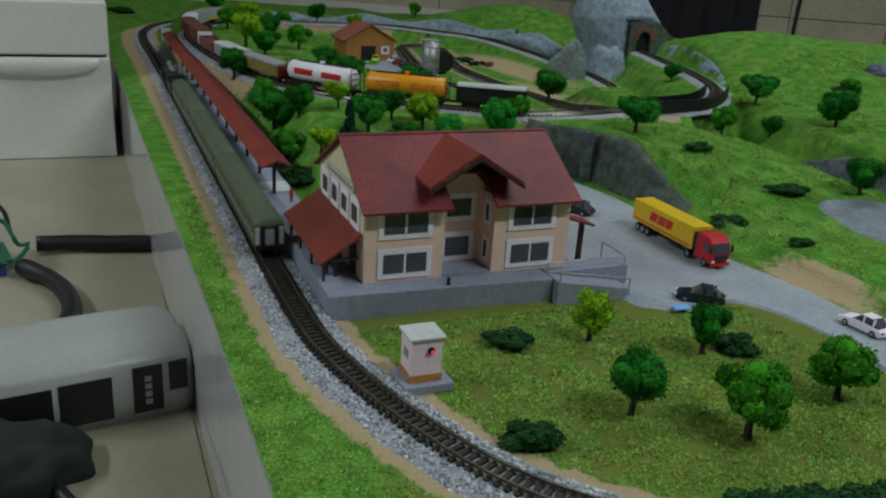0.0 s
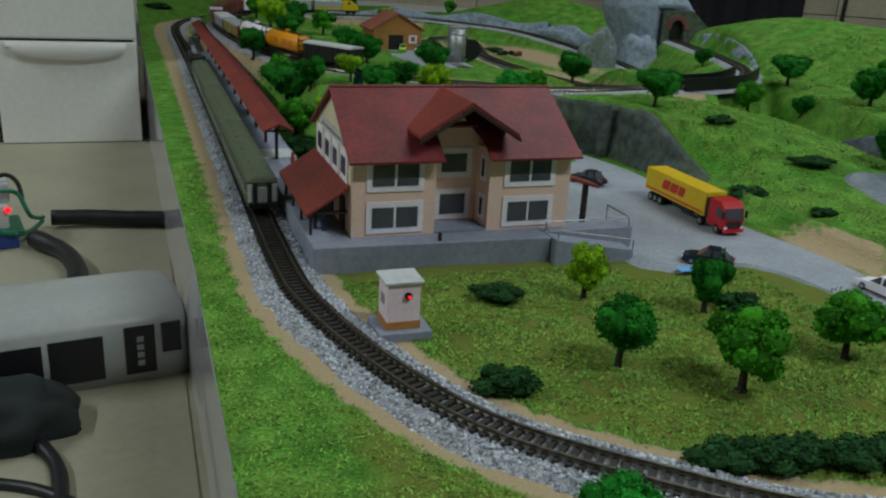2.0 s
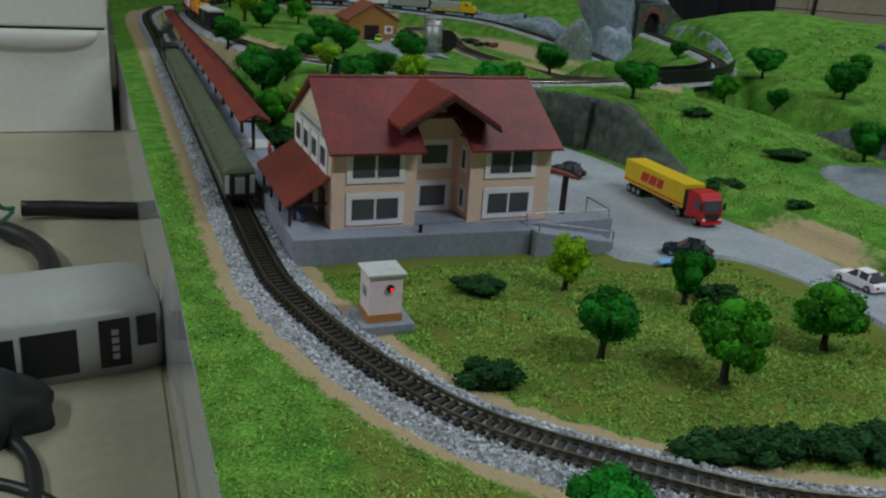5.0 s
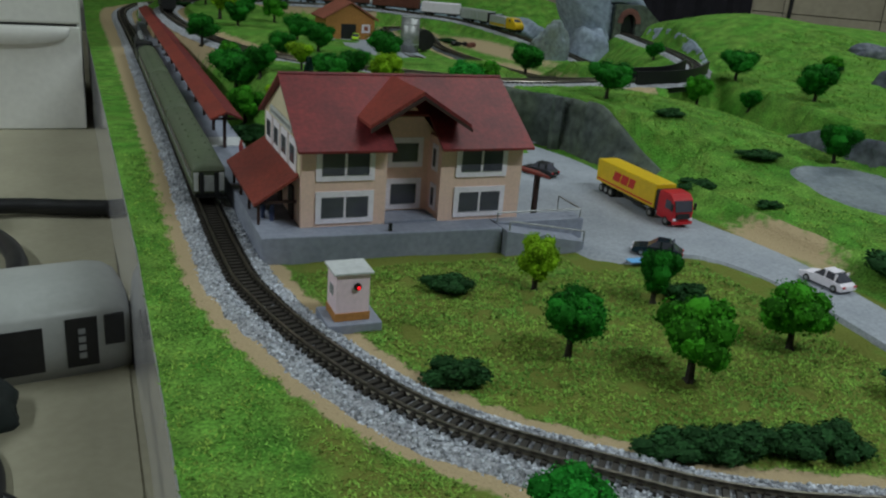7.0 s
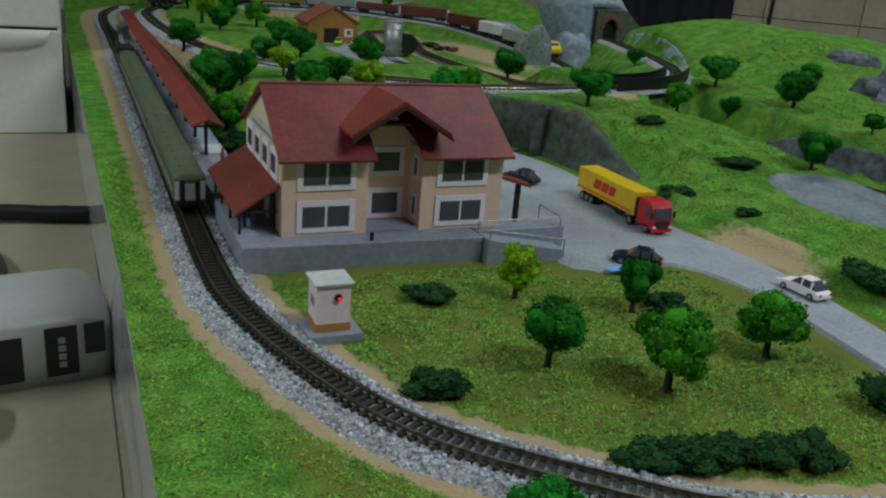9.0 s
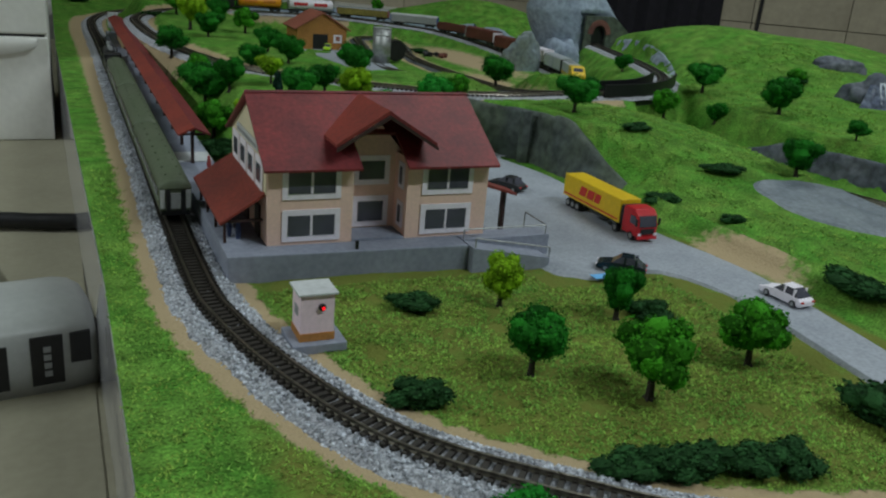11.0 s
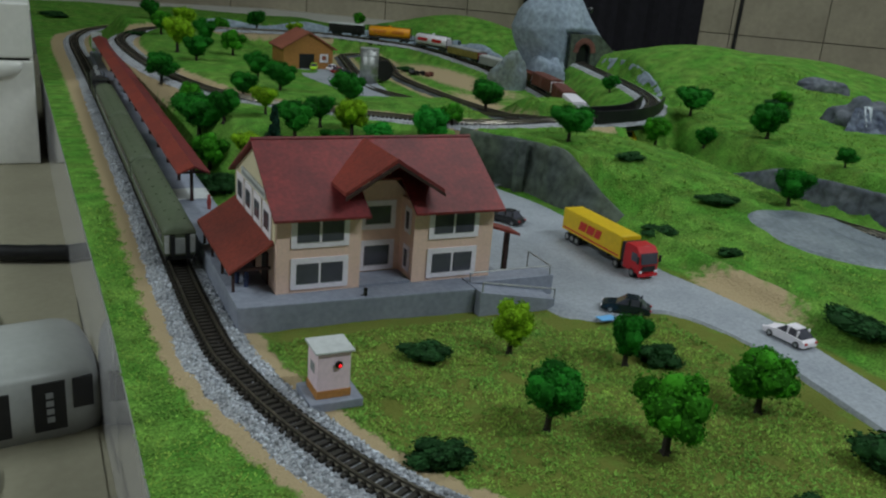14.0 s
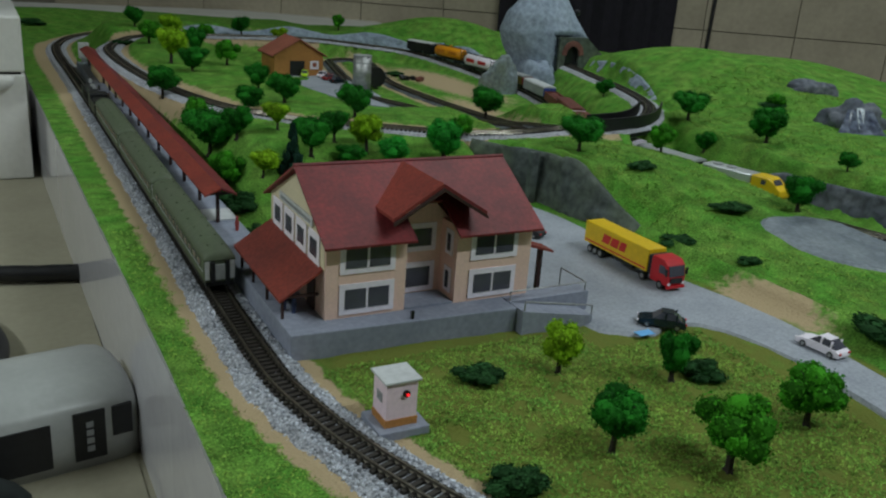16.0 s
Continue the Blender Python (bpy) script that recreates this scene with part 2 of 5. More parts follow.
def spline(points, step=0.006):
    """Evenly spaced points along a smooth curve through the given ones."""
    ps = [Vector(p) for p in points]
    ps = [ps[0] * 2 - ps[1]] + ps + [ps[-1] * 2 - ps[-2]]
    fine = []
    for a, b, c, d in zip(ps, ps[1:], ps[2:], ps[3:]):
        for k in range(40):
            u = k / 40
            fine.append(0.5 * (2 * b + (c - a) * u + (2 * a - 5 * b + 4 * c - d) * u * u + (3 * b - a - 3 * c + d) * u ** 3))
    fine.append(ps[-2])
    out, left = [fine[0]], step
    for a, b in zip(fine, fine[1:]):
        seg = (b - a).length
        while seg >= left and seg > 0:
            a = a.lerp(b, left / seg)
            out.append(a)
            seg, left = (b - a).length, step
        left -= seg
    return out


def sweep(bm, path, outline, closed=True):
    """An outline of (side, up) points carried along a path."""
    rings = []
    for k, p in enumerate(path):
        d = (path[min(k + 1, len(path) - 1)] - path[max(k - 1, 0)]).normalized()
        side = Vector((d.y, -d.x, 0)).normalized()
        rings.append([bm.verts.new(p + side * s + Vector((0, 0, u))) for s, u in outline])
    n = len(outline)
    for a, b in zip(rings, rings[1:]):
        for k in range(n if closed else n - 1):
            bm.faces.new((a[k], a[(k + 1) % n], b[(k + 1) % n], b[k]))
    if closed:
        bm.faces.new(rings[0])
        bm.faces.new(rings[-1][::-1])


# ---- plan of the tracks ----
TOP = 0.0075
MAIN = spline([(0.30, -0.330, TOP), (0.20, -0.308, TOP), (0.106, -0.277, TOP), (0.055, -0.240, TOP), (0.010, -0.194, TOP), (-0.016, -0.138, TOP), (-0.034, -0.070, TOP),
               (-0.040, 0.0, TOP), (-0.039, 0.25, TOP), (-0.039, 0.6, TOP), (-0.040, 1.0, TOP), (-0.042, 1.30, TOP), (-0.028, 1.47, TOP), (0.02, 1.62, TOP), (0.13, 1.76, TOP), (0.28, 1.84, TOP),
               (0.42, 1.83, TOP), (0.56, 1.75, TOP), (0.75, 1.60, TOP)])
FREIGHT_PATH = [(0.768, 0.86, 0.055), (0.752, 0.80, 0.055), (0.715, 0.69, 0.055), (0.677, 0.576, 0.055), (0.613, 0.445, 0.055), (0.517, 0.348, 0.055), (0.445, 0.325, 0.054), (0.392, 0.330, 0.053), (0.322, 0.323, 0.052), (0.262, 0.336, 0.051), (0.212, 0.366, 0.051),
                (0.163, 0.402, 0.050), (0.123, 0.430, 0.050), (0.062, 0.53, 0.050), (0.025, 0.712, 0.049), (0.012, 0.928, 0.048), (0.020, 1.073, 0.047), (0.064, 1.212, 0.046), (0.106, 1.266, 0.046), (0.20, 1.31, 0.0455), (0.310, 1.319, 0.045), (0.447, 1.302, 0.044),
                (0.547, 1.2385, 0.0395), (0.6162, 1.1848, 0.0345), (0.6464, 1.0529, 0.0275), (0.6531, 0.9411, 0.022), (0.6545, 0.8347, 0.0175), (0.6357, 0.7256, 0.0145), (0.6051, 0.6382, 0.0125), (0.5648, 0.5518, 0.011),
                (0.5327, 0.4673, 0.0098), (0.5102, 0.3939, 0.0085), (0.499, 0.32, TOP), (0.503, 0.26, TOP), (0.513, 0.20, TOP), (0.527, 0.14, TOP), (0.552, 0.03, TOP), (0.60, -0.08, TOP)]
FREIGHT = spline(FREIGHT_PATH)
YARD = spline([(0.355, 0.36, 0.050), (0.366, 0.469, 0.035), (0.367, 0.531, 0.028), (0.366, 0.667, 0.018), (0.352, 0.80, 0.0135), (0.39, 0.98, 0.0135), (0.44, 1.19, 0.0135)])
SIDING = spline([(0.400, 0.350, 0.050), (0.405, 0.42, 0.040), (0.412, 0.495, 0.030), (0.434, 0.708, 0.018), (0.452, 0.92, 0.0135), (0.50, 1.09, 0.0135), (0.515, 1.17, 0.0135), (0.49, 1.22, 0.0135), (0.44, 1.20, 0.0135)])


def near(path, skip=4):
    return np.array([(p.x, p.y) for p in path[::skip]])


def gap(lines, x, y):
    return np.sqrt(((lines[:, 0] - x) ** 2 + (lines[:, 1] - y) ** 2).min())


def bump(x, y, cx, cy, sx, sy, turn=0.0):
    c, s = math.cos(radians(turn)), math.sin(radians(turn))
    u, v = (x - cx) * c + (y - cy) * s, -(x - cx) * s + (y - cy) * c
    return math.exp(-(u / sx) ** 2 / 2 - (v / sy) ** 2 / 2)


def ease(a, b, x):
    u = min(1.0, max(0.0, (x - a) / (b - a)))
    return u * u * (3 - 2 * u)


N_MAIN, N_FREIGHT, N_LEVEL = near(MAIN), near(FREIGHT), near(FREIGHT + MAIN)
N_YARD = near(YARD + SIDING)
WALL_LINE = [(0.262, 0.30), (0.285, 0.262), (0.304, 0.235), (0.311, 0.18), (0.316, 0.15), (0.335, 0.118)]
L_POINTS = np.array([(p.x, p.y, p.z) for p in [q for q in FREIGHT if not (q.z > 0.05 and 0.460 < q.x < 0.560)] + MAIN[::2] + YARD[::2] + SIDING[::2]])


def beyond_wall(x, y):
    """How far a place lies behind the retaining wall's line (negative: on the lot's side)."""
    xw = None
    for (ax, ay), (bx, by) in zip(WALL_LINE, WALL_LINE[1:]):
        if by <= y <= ay:
            xw = ax + (bx - ax) * (ay - y) / (ay - by)
    if y > 0.30:
        xw = 0.262 - (y - 0.30) * 0.4
    if xw is None:
        xw = 0.310
    return x - xw


def cliff_x(y):
    """The foot of the rock face east of the cutting."""
    if y > 0.30:
        return 0.566 + 0.10 * (min(y, 0.5) - 0.30)
    return 0.560 + 0.30 * max(0.0, 0.18 - y) ** 1.35 if y < 0.18 else 0.560 + 0.05 * (y - 0.18)


def height(x, y):
    h = 0.001 + 0.002 * noise.noise(Vector((x * 9, y * 9, 0)))
    edge = beyond_wall(x, y)
    # the wooded shelf behind the station and over the retaining wall
    if x < 0.262:
        shelf = ease(0.19, 0.33, y) * ease(0.008, 0.055, x)
    elif y > 0.15:
        shelf = ease(0.004, 0.014, edge)
    else:
        shelf = ease(0.0, 0.06, edge)
    down = bump(x, y, 0.365, 0.27, 0.15, 0.11, -38) if x > 0.33 and y < 0.42 else 1.0
    yard = ease(0.47, 0.60, y) * ease(0.17, 0.25, x)
    far = ease(1.6, 1.35, y)
    h += 0.049 * shelf * (down if x > 0.33 else 1.0) * (1 - yard) * far * ease(0.60, 0.50, x) + 0.010 * yard * ease(0.72, 0.60, x)
    h += 0.007 * bump(x, y, 0.47, 0.10, 0.12, 0.07, -38) * ease(0.0, 0.06, edge)
    hill = 0.040 * ease(-0.2, 0.1, y) * ease(1.05, 0.80, y) + 0.056 * bump(x, y, 1.02, 0.62, 0.22, 0.22) + 0.030 * bump(x, y, 0.82, 0.60, 0.08, 0.15)
    hill *= (0.25 + 0.75 * ease(1.5, 1.08, x)) * (1 - ease(0.66, 0.60, x) * ease(0.62, 0.70, y))
    upper, lower = 0.600 + 0.40 * (y - 0.42), 0.533 + 0.40 * (y - 0.467)
    if y > 0.42:
        east = ease(upper + 0.004, upper + 0.045, x)
    else:
        east = ease(cliff_x(y) + 0.001, cliff_x(y) + (0.020 if y < 0.22 else 0.034), x)
    island = 0.034 * ease(lower + 0.018, lower + 0.060, x) * ease(0.40, 0.50, y) * ease(0.92, 0.80, y) * ease(0.80, 0.72, x)
    h += max(hill * east, island)
    h += 0.080 * bump(x, y, 0.80, 1.36, 0.09, 0.17, 40) + 0.03 * bump(x, y, -0.02, 2.0, 0.25, 0.16)
    h += 0.016 * bump(x, y, 0.40, 1.42, 0.40, 0.10)
    d = (L_POINTS[:, 0] - x) ** 2 + (L_POINTS[:, 1] - y) ** 2
    k = int(d.argmin())
    h = h + (L_POINTS[k, 2] - 0.0062 - h) * ease(0.038, 0.018, math.sqrt(d[k]))
    h += 0.0010 * noise.noise(Vector((x * 60, y * 60, 3)))
    return h


def sand_at(x, y):
    s = 0.0
    t = gap(N_MAIN, x, y)
    s = max(s, ease(0.034, 0.022, t))
    s = max(s, (0.75 if x < 0.45 else 0.22) * ease(0.04, 0.024, gap(N_FREIGHT, x, y)))
    s = max(s, 0.6 * ease(0.04, 0.02, gap(N_YARD, x, y)))
    s = max(s, 0.95 * bump(x, y, 0.55, 0.90, 0.045, 0.16, 0), 0.9 * bump(x, y, 0.314, -0.045, 0.016, 0.040, 0))
    s = max(s, 0.7 * bump(x, y, 0.48, 0.66, 0.03, 0.1))
    return s


# ---- the layout board ----
def board_edge(y):
    """The layout's west edge, drifting away from the straight track towards the back."""
    return -0.0865 - 0.0185 * max(0.0, min(y, 1.0)) - 0.006 * max(0.0, y - 1.0)


def ground():
    xs = np.concatenate([np.arange(-0.0853, 0.75, 0.006), np.arange(0.75, 1.40, 0.014)])
    ys = np.concatenate([np.arange(-0.62, 0.75, 0.006), np.arange(0.75, 2.13, 0.012)])
    verts, sand, dry = [], [], []
    for y in ys:
        for x in xs:
            xe = x if x > -0.05 else -0.05 + (x + 0.05) * (board_edge(y) + 0.05) / (-0.0353)
            verts.append((xe, y, height(xe, y)))
            sand.append(sand_at(x, y))
            dry.append(ease(0.020, 0.034, gap(N_MAIN, x, y)) * ease(-0.055, -0.03, x) * ease(0.05, -0.02, y) if x < 0.3 else 0.25)
    w = len(xs)
    faces = [(j * w + i, j * w + i + 1, (j + 1) * w + i + 1, (j + 1) * w + i) for j in range(len(ys) - 1) for i in range(w - 1)]
    me = bpy.data.meshes.new("ground")
    me.from_pydata(verts, [], faces)
    layer = me.attributes.new("sand", "FLOAT", "POINT")
    layer.data.foreach_set("value", sand)
    layer = me.attributes.new("dry", "FLOAT", "POINT")
    layer.data.foreach_set("value", dry)
    me.materials.append(M["ground"])
    for p in me.polygons:
        p.use_smooth = True
    tagged(new("ground", me), "green flocked model railway landscape with sandy track edges", "ground", kind="structure")
    bm = bmesh.new()
    ends = (-0.62, 0.0, 0.4, 0.8, 1.0, 1.5, 2.12)
    prism(bm, [(board_edge(y) - 0.0003, y) for y in ends] + [(board_edge(y) + 0.0025, y) for y in reversed(ends)], -0.1154, -0.0022, "z")
    tagged(part("board_fascia", bm, M["fascia"]), "glossy light grey side board of the layout", "board", kind="structure")
    under = boxpart("board_underside", (-0.0840, 1.40, -0.62, 2.12, -0.06, -0.02), M["fascia"])
    tagged(under, "grey wooden base board under the landscape", "board", kind="structure")


ground()


def track(name, path, label, ballast, stones=0, gauge=0.0100, sleepers_as_parts=0, bed_low=0.0075, wide=0.014):
    top = thing(name, label, "railway track", kind="")
    bm = bmesh.new()
    sweep(bm, path, [(-wide - 0.006, -bed_low + 0.0005), (-wide, -0.0034), (wide, -0.0034), (wide + 0.006, -bed_low + 0.0005)], closed=False)
    for v in bm.verts:
        v.co += Vector((random.uniform(-1, 1), random.uniform(-1, 1), 0.35 * random.uniform(-1, 1))) * 0.0009
    part("ballast", bm, ballast, top, "grey gravel track bed")
    for s in (-1, 1):
        bm = bmesh.new()
        c = s * gauge / 2
        sweep(bm, path, [(c - 0.0009, -0.0022), (c + 0.0009, -0.0022), (c + 0.0004, -0.0014), (c + 0.0006, -0.0004), (c + 0.0006, 0), (c - 0.0006, 0), (c - 0.0006, -0.0004), (c - 0.0004, -0.0014)])
        part("rail", bm, M["rail"], top, "worn brass-brown rail")
    data = bmesh.new()
    box(data, -0.0084, 0.0084, -0.0012, 0.0012, -0.0036, -0.0018)
    for s in (-1, 1):
        box(data, s * gauge / 2 - 0.0016, s * gauge / 2 + 0.0016, -0.0008, 0.0008, -0.0019, -0.0012)
    tie = finish(data, "sleeper", M["sleeper"])
    rest = bmesh.new()
    ties = spline([tuple(p) for p in path[::3]] + [tuple(path[-1])], 0.0047)
    made = 0
    for k, p in enumerate(ties[:-1]):
        d = (ties[k + 1] - p).normalized()
        m = Matrix.Translation(p) @ Matrix.Rotation(math.atan2(d.y, d.x) - math.pi / 2, 4, "Z")
        if made < sleepers_as_parts and p.y > -0.32:
            ob = new("sleeper", tie)
            ob.parent, ob.matrix_basis = top, m
            made += 1
        else:
            box(rest, -0.0084, 0.0084, -0.0012, 0.0012, -0.0036, -0.0018, m)
    if rest.verts:
        tagged(part("sleeper_bed", rest, M["sleeper"], top), kind="stuff")
    else:
        rest.free()
    if stones:
        bm = bmesh.new()
        near_part = [p for p in path if p.y < 0.75]
        for _ in range(stones):
            k = int(len(near_part) * random.random() ** 1.25)
            k = min(k, len(near_part) - 2)
            p, q = near_part[k], near_part[k + 1]
            d = (q - p).normalized()
            side = Vector((d.y, -d.x, 0))
            off = random.uniform(-1, 1)
            off = math.copysign(abs(off) ** 0.6, off) * (wide + 0.0075)
            zz = -0.0030 if abs(off) < wide else -0.0034 - (abs(off) - wide) * 0.62
            c = p + side * off + d * random.uniform(-0.003, 0.003) + Vector((0, 0, zz))
            if abs(abs(off) - gauge / 2) < 0.0016:
                continue
            r = random.uniform(0.0006, 0.0014) * (1.0 if abs(off) > 0.0085 else 0.6)
            rm = Euler((random.random() * 6, random.random() * 6, random.random() * 6)).to_matrix()
            pts = [(r, 0, 0), (-r, 0, 0), (0, r * .8, 0), (0, -r, 0), (0, 0, r * .9), (0, 0, -r)]
            vs = [bm.verts.new(c + rm @ (Vector(v) * random.uniform(0.75, 1.2))) for v in pts]
            for f in ((0, 2, 4), (2, 1, 4), (1, 3, 4), (3, 0, 4), (2, 0, 5), (1, 2, 5), (3, 1, 5), (0, 3, 5)):
                bm.faces.new([vs[i] for i in f])
        tagged(part("gravel", bm, M["stone"], top), kind="stuff")
    return top


track("railway_track", MAIN, "main line track with brown sleepers on grey stone ballast", M["ballast"], 14000, sleepers_as_parts=260)
track("railway_track", FREIGHT, "looping freight track with dark sleepers on grey ballast", M["ballast"], 0, sleepers_as_parts=0)
track("railway_track", YARD, "yard track with a black bed beside the silo", M["dark_ballast"], 0, wide=0.011)
track("railway_track", SIDING, "yard siding track with black bed", M["dark_ballast"], 0, wide=0.009)


# ---- road, platform, walls ----
def road():
    left = spline([(0.160, 0.16, 0), (0.150, 0.06, 0), (0.158, -0.03, 0), (0.19, -0.058, 0), (0.215, -0.050, 0), (0.240, -0.064, 0), (0.253, -0.11, 0), (0.250, -0.165, 0), (0.240, -0.24, 0), (0.225, -0.34, 0), (0.2, -0.5, 0)], 0.006)
    right = spline([(0.285, 0.26, 0), (0.302, 0.20, 0), (0.305, 0.15, 0), (0.297, 0.07, 0), (0.298, 0.02, 0), (0.302, -0.03, 0), (0.304, -0.08, 0), (0.296, -0.14, 0), (0.288, -0.2, 0), (0.272, -0.34, 0), (0.25, -0.5, 0)], 0.006)
    n = 110
    bm = bmesh.new()
    rows = []
    for k in range(n + 1):
        a, b = left[round(k / n * (len(left) - 1))], right[round(k / n * (len(right) - 1))]
        row = []
        for i in range(11):
            p = a.lerp(b, i / 10)
            wob = 0.0025 * noise.noise(p * 120) if i in (0, 10) else 0
            row.append(bm.verts.new((p.x + wob, p.y + wob, -0.004 if i in (0, 10) else 0.0032)))
        rows.append(row)
    for a, b in zip(rows, rows[1:]):
        for i in range(10):
            bm.faces.new((a[i], a[i + 1], b[i + 1], b[i]))
    lot = [bm.verts.new(p) for p in ((0.16, 0.16, 0.0030), (0.16, 0.34, 0.0030), (0.245, 0.345, 0.0030), (0.27, 0.30, 0.0030), (0.29, 0.255, 0.0030))]
    bm.faces.new(lot)
    tagged(part("road", bm, M["road"]), "pale grey painted road and parking lot", "road", kind="structure")


road()


def platform():
    top = thing("station_platform", "blue-grey concrete station platform along the main line", "platform")
    bm = bmesh.new()
    prism(bm, [(-0.0245, -0.0140), (0.118, -0.0195), (0.118, 0.118), (-0.0245, 0.118)], -0.002, 0.0165, "z")
    bevelled(bm, 0.0006)
    part("slab", bm, M["concrete"], top)
    boxpart("long_slab", (-0.0265, 0.004, 0.1185, 1.12, 0.0, 0.0150), M["concrete"], top, bevel=0.0008)
    boxpart("edge_strip", (-0.0262, 0.0035, 0.205, 0.235, 0.0151, 0.0158), M["lightgrey"], top, "pale crossing strip")
    boxpart("side_slab", (0.1185, 0.150, 0.006, 0.118, 0.0, 0.0125), M["concrete"], top, bevel=0.0008)
    return top


platform()


def ramp():
    top = thing("access_ramp", "blue-grey concrete ramp with thin metal handrails", "ramp")
    bm = bmesh.new()
    prism(bm, [(0.1185, 0.0), (0.172, 0.0), (0.172, 0.0068), (0.1185, 0.0165)], -0.026, -0.010, "y")
    part("front_ramp", bm, M["concrete"], top)
    bm = bmesh.new()
    prism(bm, [(0.1185, 0.0), (0.180, 0.0), (0.180, 0.0165), (0.1185, 0.0165)], -0.0095, 0.0055, "y")
    part("upper_landing", bm, M["concrete"], top)
    for pts in ([(0.120, -0.025, 0.0165), (0.120, -0.025, 0.0225), (0.172, -0.025, 0.0135), (0.172, -0.025, 0.007)],
                [(0.120, -0.008, 0.0165), (0.120, -0.008, 0.0225), (0.178, -0.008, 0.0225), (0.178, -0.008, 0.0165)],
                [(0.178, -0.008, 0.0225), (0.178, 0.02, 0.0225), (0.178, 0.02, 0.007)]):
        bm = bmesh.new()
        for a, b in zip(pts, pts[1:]):
            rod(bm, a, b, 0.0005, sides=6)
        part("handrail", bm, M["steel"], top, "thin steel handrail")


ramp()


def rock_strip(name, pts, label, category, material, tall, z0=0.0, flip=1):
    """An uneven rock face along a line; tall gives its height at a share of the length."""
    line = spline(pts, 0.005)
    bm = bmesh.new()
    n = len(line)
    rows = []
    for k, p in enumerate(line):
        d = (line[min(k + 1, n - 1)] - line[max(k - 1, 0)]).normalized()
        side = Vector((-d.y, d.x, 0)) * flip
        row = []
        h = tall(k / n) * (1 + 0.05 * noise.noise(p * 40))
        for i in range(10):
            z = h * i / 9
            j = 0.0030 * noise.noise(Vector((p.x * 45, p.y * 45, z * 45))) + 0.0022 * noise.noise(Vector((p.x * 150, p.y * 150, z * 150)))
            row.append(bm.verts.new((p.x + side.x * (j + i * 0.0009), p.y + side.y * (j + i * 0.0009), p.z + z0 + z)))
        for dx, dz in ((0.014, -0.001), (0.022, -0.006), (0.026, -0.03)):
            row.append(bm.verts.new((p.x + side.x * dx, p.y + side.y * dx, p.z + z0 + h + dz)))
        rows.append(row)
    for a, b in zip(rows, rows[1:]):
        for i in range(len(a) - 1):
            bm.faces.new((a[i], a[i + 1], b[i + 1], b[i]))
    return tagged(part(name, bm, material, smooth=True), label, category)


def retaining_walls():
    wall = rock_strip("retaining_wall", [(x - 0.005, y, 0) for x, y in WALL_LINE], "dark grey-green cast rock retaining wall below the ridge", "retaining wall", M["rockdark"],
                      lambda u: 0.049 if u < 0.5 else 0.049 * (1 - ((u - 0.5) / 0.5) ** 1.6) + 0.003)
    boxpart("pilaster", (0.2905, 0.2990, 0.2325, 0.2395, 0.0, 0.050), M["rockdark"], wall, "dark stone pier", 0.001)
    rock_strip("rock_cliff", [(cliff_x(y), y, 0) for y in (0.245, 0.20, 0.15, 0.10, 0.05, 0.0, -0.06, -0.12)], "slate-blue rock face along the cutting", "rock", M["rockblue"], lambda u: 0.029 * min(1.0, 0.25 + u * 4.0) + 0.008 * u, 0.0)
    rock_strip("rock_cliff", [(0.20, 1.385, 0.030), (0.34, 1.40, 0.030), (0.50, 1.375, 0.030), (0.62, 1.30, 0.028), (0.70, 1.20, 0.024)], "low blue-grey rock edge behind the rear track", "rock", M["rock"], lambda u: 0.020 + 0.006 * math.sin(u * 20), 0.0)
    rock_strip("rock_cliff", [(0.800, 0.84, 0.045), (0.777, 0.79, 0.045), (0.738, 0.68, 0.045), (0.703, 0.58, 0.045), (0.662, 0.495, 0.045)], "blue-grey rock face behind the branch curve", "rock", M["rock"], lambda u: 0.031 * math.sin(0.45 + u * 2.5), 0.0)


retaining_walls()


# ---- station building ----
def window(house, x0, x1, z0, z1, y=0.0, panes=2, face="y", depth=0.0):
    """A white-framed window in a wall that faces -y (or -x), set proud of it."""
    fr = 0.0034 if face == "y" else 0.0042 if y < 0.01 else 0.0026
    def add(name, a, b, c, d, lo, hi, m, parent, label=""):
        bm = bmesh.new()
        box(bm, a, b, lo, hi, c, d)
        if face == "x":
            for v in bm.verts:
                v.co = Vector((v.co.y, v.co.x, v.co.z))
        return part(name, bm, m, parent, label)
    frame_ob = add("window", x0, x1, z0, z1, y - 0.0008, y - 0.0002, M["white"], house, "white-framed dark window")
    bar = 0.0016
    w = (x1 - x0 - 2 * fr - bar * (panes - 1)) / panes
    for k in range(panes):
        a = x0 + fr + k * (w + bar)
        add("pane", a, a + w, z0 + fr, z1 - fr, y - 0.0012, y - 0.0009, M["glass"], frame_ob)
    return frame_ob


